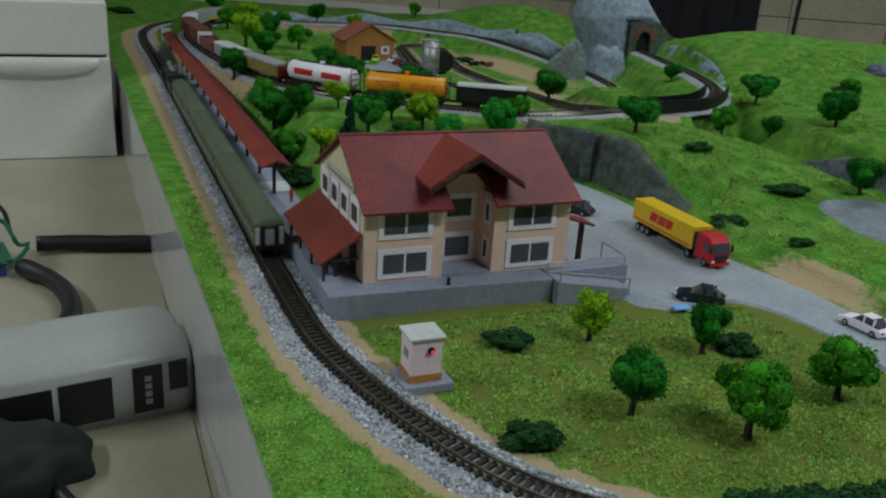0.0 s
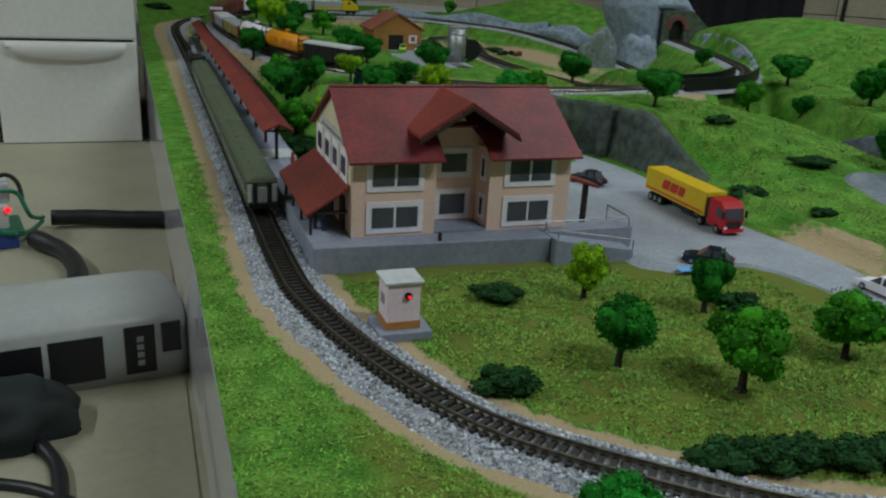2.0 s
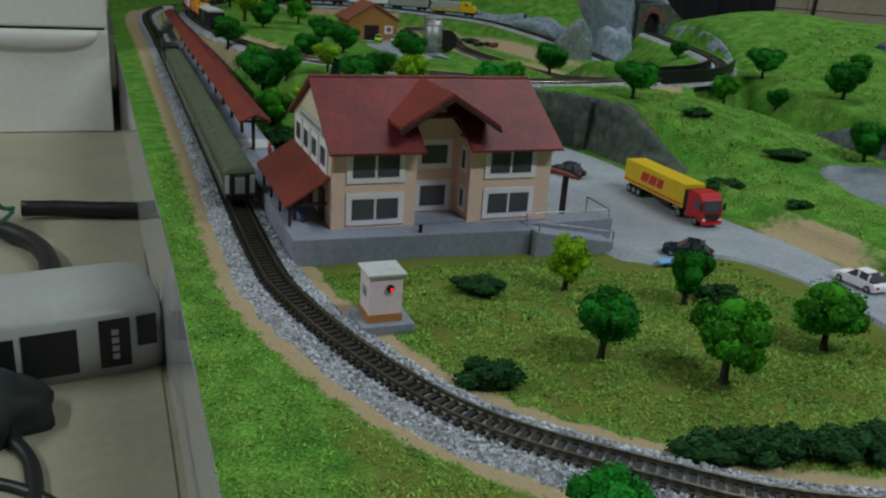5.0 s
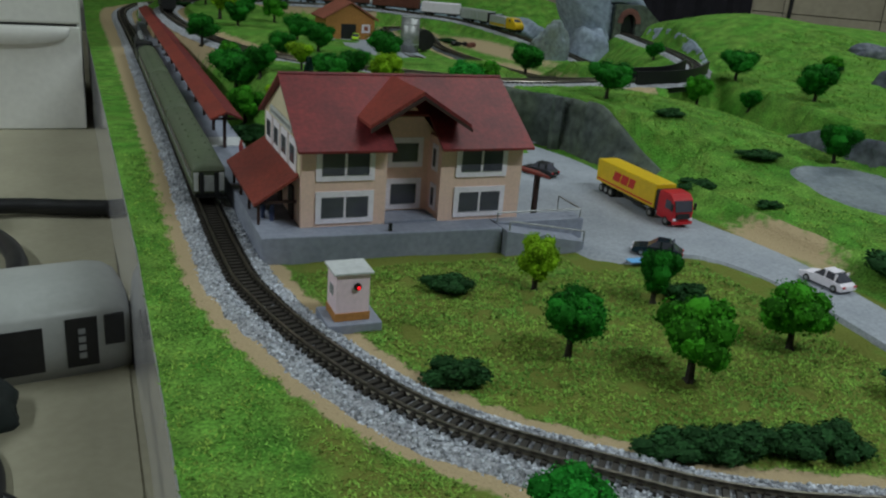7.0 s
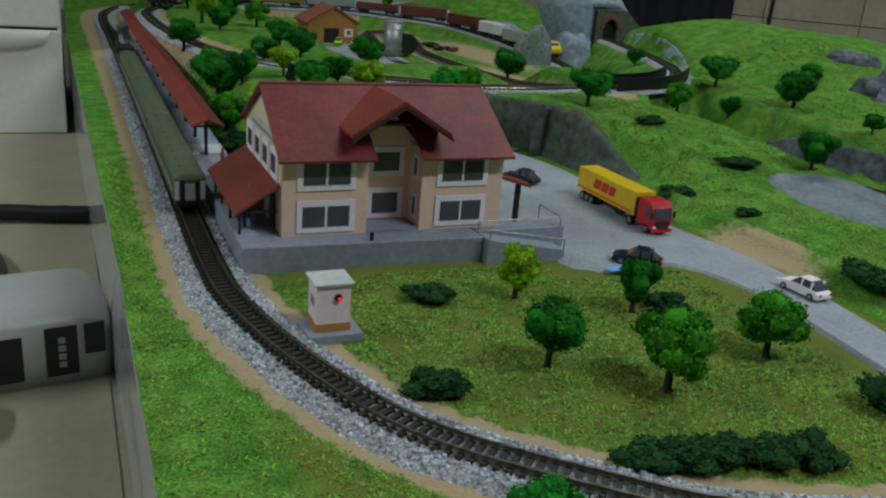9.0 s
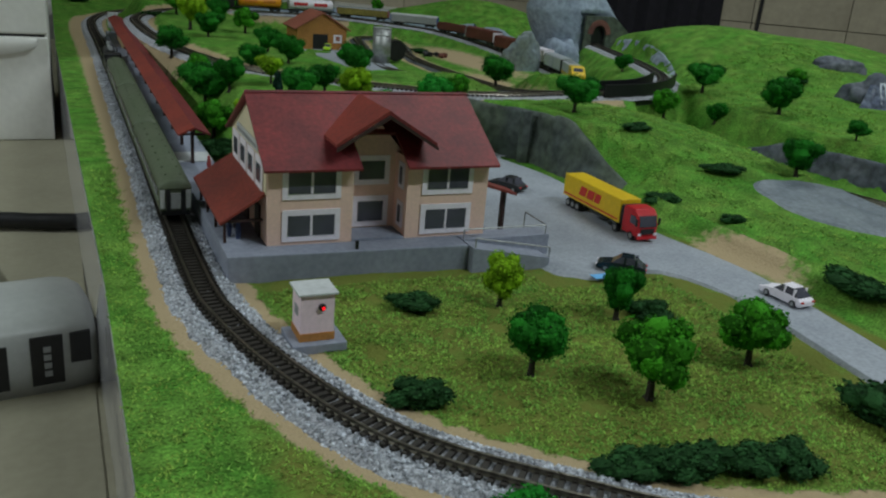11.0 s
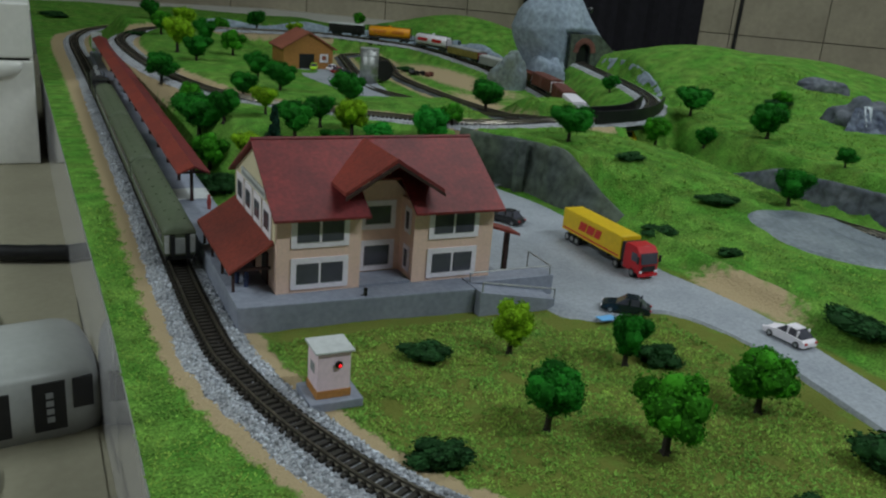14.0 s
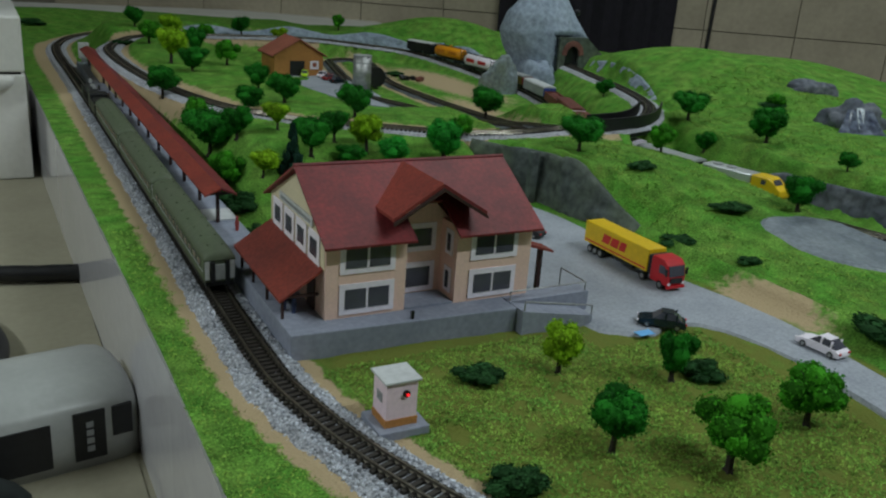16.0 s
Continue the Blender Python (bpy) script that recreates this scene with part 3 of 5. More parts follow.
def station():
    house = thing("station_building", "peach two-storey model station with red gabled roofs", "building")
    x1, yb, z0, ze, zr, yr = 0.137, 0.104, 0.0165, 0.0655, 0.0945, 0.049
    rx0, rx1, ry = 0.050, 0.0835, 0.021
    # outer walls as one shell with the entrance recess
    bm = bmesh.new()
    prism(bm, [(0, 0), (rx0, 0), (rx0, ry), (rx1, ry), (rx1, 0), (x1, 0), (x1, yb), (0, yb)], z0, ze, "z")
    part("wall", bm, M["wall"], house, "peach rendered wall")
    for x, w in ((0.0, 0.0012), (x1 - 0.0012, 0.0012)):
        bm = bmesh.new()
        prism(bm, [(0, ze), (yb, ze), (yr, zr - 0.002)], x, x + w, "x")
        part("gable", bm, M["gable"], house, "cream gable")
    bm = bmesh.new()
    prism(bm, [(rx0 - 0.004, ze), (rx1 + 0.004, ze), ((rx0 + rx1) / 2, 0.0885)], ry, ry + 0.002, "y")
    part("gable", bm, M["wall"], house, "peach porch gable")
    # pale inner left side of the gable end, a cream storey
    bm = bmesh.new()
    box(bm, -0.0005, -0.0001, 0.0015, yb - 0.001, 0.046, ze)
    part("upper_side_wall", bm, M["gable"], house, "cream upper side wall")
    # main roof, two slabs
    t = 0.0014
    for sy, ye in ((-1, -0.0075), (1, yb + 0.0075)):
        slope = (zr - ze) / (yr if sy < 0 else yb - yr)
        zl = ze - slope * 0.0075
        if sy < 0:
            for a, b in ((-0.0035, 0.053), (0.081, x1 + 0.0035)):
                bm = bmesh.new()
                prism(bm, [(yr, zr), (ye, zl), (ye, zl + t), (yr, zr + t)], a, b, "x")
                part("roof", bm, M["roof"], house, "dark red roof slab")
            bm = bmesh.new()
            prism(bm, [(yr, zr), (0.018, ze + slope * 0.018), (0.018, ze + slope * 0.018 + t), (yr, zr + t)], 0.053, 0.081, "x")
            part("roof", bm, M["roof"], house)
        else:
            bm = bmesh.new()
            prism(bm, [(yr, zr), (ye, zl), (ye, zl + t), (yr, zr + t)], -0.0035, x1 + 0.0035, "x")
            part("roof", bm, M["roof"], house)
    bm = bmesh.new()
    rod(bm, (-0.0035, yr, zr + t), (x1 + 0.0035, yr, zr + t), 0.0011, sides=6)
    part("ridge_cap", bm, M["roof"], house)
    # porch roof: two slopes that meet over the recess
    cx, za = 0.0668, 0.0935
    for s in (-1, 1):
        bm = bmesh.new()
        w = 0.0305
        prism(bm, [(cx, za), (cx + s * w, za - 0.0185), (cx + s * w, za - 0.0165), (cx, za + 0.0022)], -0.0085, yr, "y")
        # West slope is coloured as lit, east slope as shaded.
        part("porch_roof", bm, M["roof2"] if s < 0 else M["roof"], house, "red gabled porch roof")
        bm = bmesh.new()
        prism(bm, [(cx, za - 0.0022), (cx + s * w, za - 0.0207), (cx + s * w, za - 0.0187), (cx, za - 0.0002)], -0.0105, -0.0087, "y")
        part("bargeboard", bm, M["darkwood"], house, "dark timber bargeboard")
    # windows
    for a, b in ((0.0083, 0.0425), (0.0930, 0.1265)):
        window(house, a, b, 0.0435, 0.0642)
        window(house, a, b, 0.0186, 0.0375)
    window(house, 0.0565, 0.0795, 0.0450, 0.0632, ry, 1)
    window(house, 0.0565, 0.0795, 0.0186, 0.0380, ry, 1)
    for z in (0.0215, 0.0455):
        window(house, 0.0045, 0.0135, z, z + 0.0160, rx1, 1, "x")
    for k in range(4):
        y = 0.008 + k * 0.0228
        window(house, y, y + 0.0195, 0.0462, 0.0648, -0.0005, 1, "x")
    # name board: unreadable dark bars on white
    sign = boxpart("name_board", (-0.0016, -0.0006, 0.020, 0.082, 0.0665, 0.0715), M["lightgrey"], house, "pale name board")
    for k in range(9):
        boxpart("lettering", (-0.0021, -0.0017, 0.023 + k * 0.0063, 0.0275 + k * 0.0063, 0.0680, 0.0700), M["grey"], sign)
    # lean-to on the platform side
    lean = part("lean_to_roof", _lean(), M["roof2"], house, "rust-red lean-to roof over the platform")
    boxpart("fascia_board", (-0.0245, -0.0232, 0.006, 0.100, 0.0278, 0.0298), M["darkwood"], lean)
    for y in (0.010, 0.040, 0.070, 0.097):
        boxpart("post", (-0.0225, -0.0210, y - 0.0008, y + 0.0008, 0.0165, 0.0305), M["darkwood"], house, "dark timber post")
        boxpart("rafter", (-0.022, -0.0005, y - 0.0008, y + 0.0008, 0.0285, 0.0300), M["darkwood"], house)
    boxpart("door", (-0.0012, -0.0002, 0.016, 0.028, 0.0166, 0.036), M["darkwood"], house, "dark doorway under the lean-to")
    boxpart("door", (-0.0012, -0.0002, 0.048, 0.060, 0.0166, 0.036), M["darkwood"], house)
    # right-hand porch
    bm = bmesh.new()
    prism(bm, [(0.1372, 0.0440), (0.170, 0.0340), (0.170, 0.0357), (0.1372, 0.0457)], 0.020, 0.035, "y")
    part("side_porch_roof", bm, M["roof2"], house, "red side porch roof")
    for y in (0.027,):
        boxpart("post", (0.1625, 0.1655, y - 0.0015, y + 0.0015, 0.0030, 0.0355), M["darkwood"], house)
    boxpart("doorstep", (0.0505, 0.0830, 0.0, 0.0205, 0.0166, 0.0178), M["concrete"], house)
    boxpart("bollard", (0.0482, 0.0500, -0.0145, -0.0130, 0.0166, 0.0215), M["black"], house)


def _lean():
    bm = bmesh.new()
    prism(bm, [(0.0, 0.0455), (-0.0255, 0.0290), (-0.0255, 0.0306), (0.0, 0.0472)], 0.003, 0.103, "y")
    return bm


station()


def platform_canopy():
    top = thing("platform_canopy", "long red-roofed platform canopy on dark posts", "canopy")
    y0, y1, cx = 0.190, 1.085, -0.0125
    # Light on the west slope is put into its lighter red.
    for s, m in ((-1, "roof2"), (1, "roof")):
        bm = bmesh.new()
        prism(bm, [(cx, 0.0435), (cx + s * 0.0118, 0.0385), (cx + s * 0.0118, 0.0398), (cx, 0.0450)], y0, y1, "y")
        part("roof", bm, M[m], top, "red canopy slope with its light put into the colour")
    k = 0
    y = y0 + 0.012
    while y < y1:
        post = boxpart("post", (cx - 0.0012, cx + 0.0012, y - 0.0012, y + 0.0012, 0.015, 0.0425), M["darkwood"], top)
        boxpart("crossbeam", (cx - 0.010, cx + 0.010, y - 0.0009, y + 0.0009, 0.0365, 0.0380), M["darkwood"], post)
        y += 0.062
    boxpart("ridge_board", (cx - 0.0008, cx + 0.0008, y0 + 0.001, y1 - 0.001, 0.0405, 0.0430), M["darkwood"], top)


platform_canopy()


# ---- relay hut ----
def hut():
    top = thing("relay_hut", "small pink relay hut with grey lid and red lamp", "hut", (-0.0070, -0.1030, 0.0))
    boxpart("base_slab", (-0.0045, 0.0215, -0.0045, 0.0190, 0.0, 0.0055), M["concrete"], top, "grey base slab", 0.0005)
    boxpart("skirting", (-0.0004, 0.0164, -0.0004, 0.0154, 0.0056, 0.0095), M["ochre"], top, "orange-brown skirting")
    boxpart("body", (0, 0.0160, 0, 0.0150, 0.0095, 0.0285), M["wall_pink"], top, "pale pink body")
    boxpart("lid", (-0.0015, 0.0175, -0.0015, 0.0165, 0.0286, 0.0298), M["lightgrey"], top, "pale grey lid", 0.0003)
    bm = bmesh.new()
    for k in range(5):
        box(bm, -0.0004, -0.0001, 0.0045, 0.0105, 0.0170 + k * 0.0010, 0.0176 + k * 0.0010)
    part("vent", bm, M["grey"], top)
    bm = bmesh.new()
    rod(bm, (0.0100, -0.0002, 0.0225), (0.0100, -0.0012, 0.0225), 0.0018, sides=16)
    lamp = part("lamp_bezel", bm, M["black"], top)
    bm = bmesh.new()
    bmesh.ops.create_uvsphere(bm, u_segments=12, v_segments=8, radius=0.0008, matrix=Matrix.Translation((0.0104, -0.0013, 0.0221)))
    part("lamp_lens", bm, M["led_red"], lamp, "lit red lamp", True)


M["wall_pink"] = mat("hut_pink", (0.92, 0.72, 0.80), 0.7, 0.05, 400)
hut()


# ---- foliage ----
def crown_mesh(name, material, lobes, bits, size, squash=0.85, seed=1, cone=False, core=0.66):
    """Flock-covered foliage of about unit radius, centred on the origin: lumpy cores and very many small bits."""
    r = random.Random(seed)
    centres = []
    for _ in range(lobes):
        if cone:
            z = r.random()
            a, rad = r.random() * 6.283, (1 - z) * 0.75 * r.uniform(0.55, 1)
            centres.append((Vector((math.cos(a) * rad, math.sin(a) * rad, z * 2 - 1)), 0.16 + 0.20 * (1 - z)))
        else:
            d = Vector((r.gauss(0, 1), r.gauss(0, 1), r.gauss(0, 1))).normalized()
            c = d * r.uniform(0.20, 0.70)
            c.z *= squash
            centres.append((c, r.uniform(0.22, 0.38)))
    verts, faces = [], []
    def bit(c, nrm, s):
        u = nrm.orthogonal().normalized()
        u.rotate(Matrix.Rotation(r.random() * 6.283, 3, nrm))
        v = nrm.cross(u)
        k = len(verts)
        lift = nrm * s * r.uniform(0.1, 0.7)
        verts.extend([c - u * s, c + v * s * 0.8 + lift, c + u * s * r.uniform(0.6, 1.1), c - v * s * 0.8 - lift * 0.3])
        faces.append((k, k + 1, k + 2, k + 3))
    for c, rad in centres:
        k = len(verts)
        bm = bmesh.new()
        bmesh.ops.create_icosphere(bm, subdivisions=2, radius=rad * (core + 0.25))
        for v in bm.verts:
            v.co *= 1 + 0.35 * noise.noise(v.co * 6 + c * 9)
            verts.append(v.co + c)
        bm.verts.index_update()
        for f in bm.faces:
            faces.append([k + v.index for v in f.verts])
        bm.free()
    for _ in range(bits):
        c, rad = r.choice(centres)
        d = Vector((r.gauss(0, 1), r.gauss(0, 1), r.gauss(0, 1))).normalized()
        bit(c + d * rad * r.uniform(0.70, 1.25), (d + Vector((r.uniform(-.7, .7), r.uniform(-.7, .7), r.uniform(-.7, .7)))).normalized(), size * r.uniform(0.6, 1.4))
    me = bpy.data.meshes.new(name)
    me.from_pydata(verts, [], faces)
    me.materials.append(material)
    return me


def trunk_mesh(seed):
    r = random.Random(seed)
    bm = bmesh.new()
    rod(bm, (0, 0, -0.06), (0.01, 0, 0.34), 0.050, 0.036, 7)
    rod(bm, (0.01, 0, 0.33), (0.0, 0.02, 0.62), 0.036, 0.018, 6)
    for k in range(6):
        a = k * 1.05 + r.random()
        rod(bm, (0.005, 0, 0.28 + 0.05 * k), (math.cos(a) * 0.22, math.sin(a) * 0.22, 0.46 + 0.06 * k), 0.020, 0.008, 5)
    for k in range(4):
        a = k * 1.57 + r.random()
        rod(bm, (0, 0, 0.05), (math.cos(a) * 0.11, math.sin(a) * 0.11, -0.05), 0.028, 0.012, 5)
    return finish(bm, "trunk", M["trunk"])


KINDS = {
    "dark": ("leaf_dark", "dark green model tree with a rounded flocked crown", 34, 8200, 0.040, 0.95),
    "mid": ("leaf_mid", "green model tree with a loose flocked crown", 32, 7800, 0.042, 0.95),
    "fresh": ("leaf_fresh", "bright green model tree with a bushy crown", 30, 7600, 0.042, 0.95),
    "lime": ("leaf_lime", "yellow-green model tree with an airy crown", 26, 5600, 0.046, 0.95),
}
MASTERS = {}


def tree(kind, x, y, tall, wide, z=None, turn=None, trunk=0.19):
    """One tree: a trunk with limbs and a crown; alike kinds share their meshes."""
    leaf, label, lobes, bits, size, squash = KINDS[kind]
    pick = (kind, int(abs(x * 977 + y * 631)) % 3)
    if pick not in MASTERS:
        MASTERS[pick] = (crown_mesh("crown", M[leaf], lobes, bits, size, squash, 11 + pick[1] + len(kind) * 7), trunk_mesh(pick[1]))
    crown, stem = MASTERS[pick]
    z = height(x, y) if z is None else z
    top = thing("tree", label, "tree", (x, y, z), (x * 5000 + y * 3000) % 360 if turn is None else turn, group="model trees")
    ob = new("trunk", stem)
    ob.parent, ob.matrix_basis = top, Matrix.Diagonal((tall, tall, tall, 1))
    ob = new("crown", crown)
    up = tall * (1 - trunk)
    ob.parent, ob.matrix_basis = top, Matrix.Translation((0, 0, tall - up * 0.53)) @ Matrix.Diagonal((wide * 0.56, wide * 0.56, up * 0.58, 1))
    return top


def fir(x, y, tall, wide):
    key = ("fir", 0)
    if key not in MASTERS:
        MASTERS[key] = (crown_mesh("crown", M["leaf_fir"], 40, 3200, 0.07, 1, 5, cone=True), trunk_mesh(9))
    top = thing("fir_tree", "dark blue-green conical model fir", "tree", (x, y, height(x, y)), 0, group="model trees")
    ob = new("trunk", MASTERS[key][1])
    ob.parent, ob.matrix_basis = top, Matrix.Diagonal((tall * .6, tall * .6, tall * .6, 1))
    ob = new("crown", MASTERS[key][0])
    ob.parent, ob.matrix_basis = top, Matrix.Translation((0, 0, tall * 0.54)) @ Matrix.Diagonal((wide / 2, wide / 2, tall * 0.48, 1))


def bush(x, y, sx, sy, tall, turn=0, seed=0):
    key = ("bush", seed % 3)
    if key not in MASTERS:
        MASTERS[key] = (crown_mesh("foliage", M["leaf_bush"], 28, 4200, 0.060, 0.8, 40 + seed % 3),)
    top = thing("bush", "low dark green clump of flocked shrub on the grass", "bush", (x, y, height(x, y)), turn, group="bushes")
    ob = new("foliage", MASTERS[key][0])
    ob.parent, ob.matrix_basis = top, Matrix.Translation((0, 0, tall * 0.38)) @ Matrix.Diagonal((sx / 2, sy / 2, tall * 0.62, 1))


for row in (("dark", 0.021, 0.609, 0.040, 0.042), ("mid", 0.085, 1.088, 0.043, 0.040), ("lime", 0.140, 1.205, 0.043, 0.046), ("lime", 0.073, 0.834, 0.056, 0.044), ("dark", 0.138, 0.977, 0.042, 0.040), ("dark", 0.087, 0.761, 0.038, 0.044),
            ("mid", 0.235, 1.352, 0.036, 0.039), ("dark", 0.307, 1.341, 0.048, 0.039), ("mid", 0.148, 0.819, 0.041, 0.035), ("lime", 0.388, 1.346, 0.036, 0.040), ("dark", 0.028, 0.404, 0.050, 0.054), ("mid", 0.033, 0.490, 0.036, 0.028),
            ("dark", 0.044, 0.362, 0.036, 0.031), ("mid", 0.021, 0.312, 0.039, 0.031), ("dark", 0.092, 0.497, 0.032, 0.034), ("dark", 0.136, 0.614, 0.034, 0.034), ("dark", 0.138, 0.516, 0.037, 0.038), ("lime", 0.084, 0.365, 0.030, 0.028),
            ("dark", 0.189, 0.428, 0.039, 0.037), ("dark", 0.123, 0.315, 0.034, 0.027), ("lime", 0.147, 0.294, 0.040, 0.035), ("fresh", 0.219, 0.275, 0.046, 0.041), ("mid", 0.263, 0.322, 0.028, 0.023), ("dark", 0.408, 0.520, 0.049, 0.049),
            ("dark", 0.092, 0.291, 0.040, 0.036), ("lime", 0.044, 0.275, 0.026, 0.025), ("fresh", 0.169, 0.275, 0.028, 0.034), ("dark", 0.125, 0.277, 0.020, 0.031), ("dark", 0.346, 0.235, 0.039, 0.041), ("mid", 0.460, 0.244, 0.032, 0.029),
            ("dark", 0.616, 0.373, 0.041, 0.045), ("dark", 0.584, 0.306, 0.027, 0.025), ("dark", 0.624, 0.253, 0.045, 0.046), ("mid", 0.750, 0.358, 0.024, 0.026), ("dark", 0.483, 0.082, 0.038, 0.037), ("dark", 0.594, 0.121, 0.022, 0.024),
            ("dark", 0.640, 0.575, 0.028, 0.027), ("dark", 0.095, 1.306, 0.041, 0.035), ("mid", 0.750, 1.950, 0.050, 0.040), ("lime", 0.112, -0.075, 0.034, 0.025), ("dark", 0.168, -0.106, 0.035, 0.024), ("dark", 0.087, -0.155, 0.036, 0.030),
            ("mid", 0.129, -0.188, 0.044, 0.036), ("mid", 0.203, -0.170, 0.038, 0.034), ("fresh", 0.021, -0.271, 0.032, 0.030)):
    tree(*row)
fir(0.068, 0.270, 0.042, 0.023)
for k, row in enumerate(((0.064, -0.071, 0.036, 0.024, 0.011), (0.028, -0.163, 0.036, 0.024, 0.014), (0.189, -0.109, 0.034, 0.026, 0.012), (0.085, -0.235, 0.036, 0.024, 0.012), (0.112, -0.240, 0.038, 0.026, 0.014),
                         (0.152, -0.250, 0.032, 0.026, 0.013), (0.133, -0.247, 0.03, 0.024, 0.013), (0.098, -0.238, 0.03, 0.022, 0.014), (0.222, -0.238, 0.040, 0.05, 0.020), (0.325, -0.125, 0.034, 0.060, 0.016), (0.335, -0.165, 0.03, 0.05, 0.016), (0.381, 0.180, 0.044, 0.020, 0.009), (0.410, 0.090, 0.05, 0.026, 0.010), (0.358, 0.018, 0.026, 0.018, 0.007),
                         (0.020, 0.262, 0.05, 0.04, 0.018), (0.02, 0.19, 0.03, 0.06, 0.010), (0.05, 1.14, 0.06, 0.04, 0.010), (-0.06, 1.78, 0.07, 0.09, 0.015), (0.50, 1.00, 0.04, 0.025, 0.012), (0.335, 0.075, 0.04, 0.03, 0.01), (0.36, 1.42, 0.10, 0.04, 0.012), (0.75, 0.36, 0.06, 0.03, 0.014))):
    bush(*row, turn=(k * 47) % 40 - 20, seed=k)


# ---- turf ----
def in_pond(x, y):
    c, q = math.cos(radians(-38)), math.sin(radians(-38))
    u, v = (x - 0.495) * c + (y - 0.006) * q, -(x - 0.495) * q + (y - 0.006) * c
    return (u / 0.112) ** 2 + (v / 0.060) ** 2 < 1


def turf():
    r = random.Random(4)
    verts, faces = [], []
    def tuft(x, y, tall):
        z = height(x, y)
        for _ in range(2):
            a = r.random() * 6.283
            lean = Vector((math.cos(a), math.sin(a), 0)) * tall * r.uniform(0.9, 2.2)
            w = Vector((-math.sin(a), math.cos(a), 0)) * 0.0007
            p = Vector((x + r.uniform(-.001, .001), y + r.uniform(-.001, .001), z - 0.0003))
            k = len(verts)
            verts.extend([p - w, p + w, p + lean + Vector((0, 0, tall))])
            faces.append((k, k + 1, k + 2))
    for _ in range(70000):
        if r.random() < 0.70:
            x, y = r.uniform(-0.02, 0.26), r.uniform(-0.30, -0.02)
        else:
            x, y = r.uniform(-0.086, 0.02), r.uniform(-0.42, 0.25)
        if gap(N_MAIN, x, y) < 0.027 or (y > -0.03 and -0.03 < x < 0.19):
            continue
        if x > 0.235 and y > -0.24 or (x > 0.155 and y > -0.058):
            continue
        if noise.noise(Vector((x * 55, y * 55, 8))) < -0.45:
            continue
        tuft(x, y, r.uniform(0.0005, 0.0013))
    for _ in range(62000):
        x, y = r.uniform(0.30, 0.90), -0.20 + 0.70 * r.random()
        if beyond_wall(x, y) < 0.03 or gap(N_FREIGHT, x, y) < 0.028 or in_pond(x, y) or (x < 0.345 and y < 0.0):
            continue
        if cliff_x(y) - 0.03 < x < cliff_x(y) + 0.028 and y < 0.33:
            continue
        if noise.noise(Vector((x * 38, y * 38, 8))) + 0.5 * noise.noise(Vector((x * 110, y * 110, 2))) < -0.20:
            continue
        tuft(x, y, r.uniform(0.0006, 0.0015))
    me = bpy.data.meshes.new("grass")
    me.from_pydata(verts, [], faces)
    me.materials.append(M["turf"])
    tagged(new("grass", me), "short green and straw coloured turf fibres on the lawn", "grass", kind="stuff")


turf()


# ---- road vehicles ----
def wheel(parent, x, y, z, r, w, axis="y"):
    bm = bmesh.new()
    d = Vector((0, w / 2, 0))
    rod(bm, Vector((x, y, z)) - d, Vector((x, y, z)) + d, r, sides=16)
    tyre = part("wheel", bm, M["black"], parent, "black tyre")
    bm = bmesh.new()
    s = 1 if y > 0 else -1
    rod(bm, (x, y + s * w * 0.5, z), (x, y + s * w * 0.56, z), r * 0.58, sides=12)
    part("rim", bm, M["steel"], tyre)


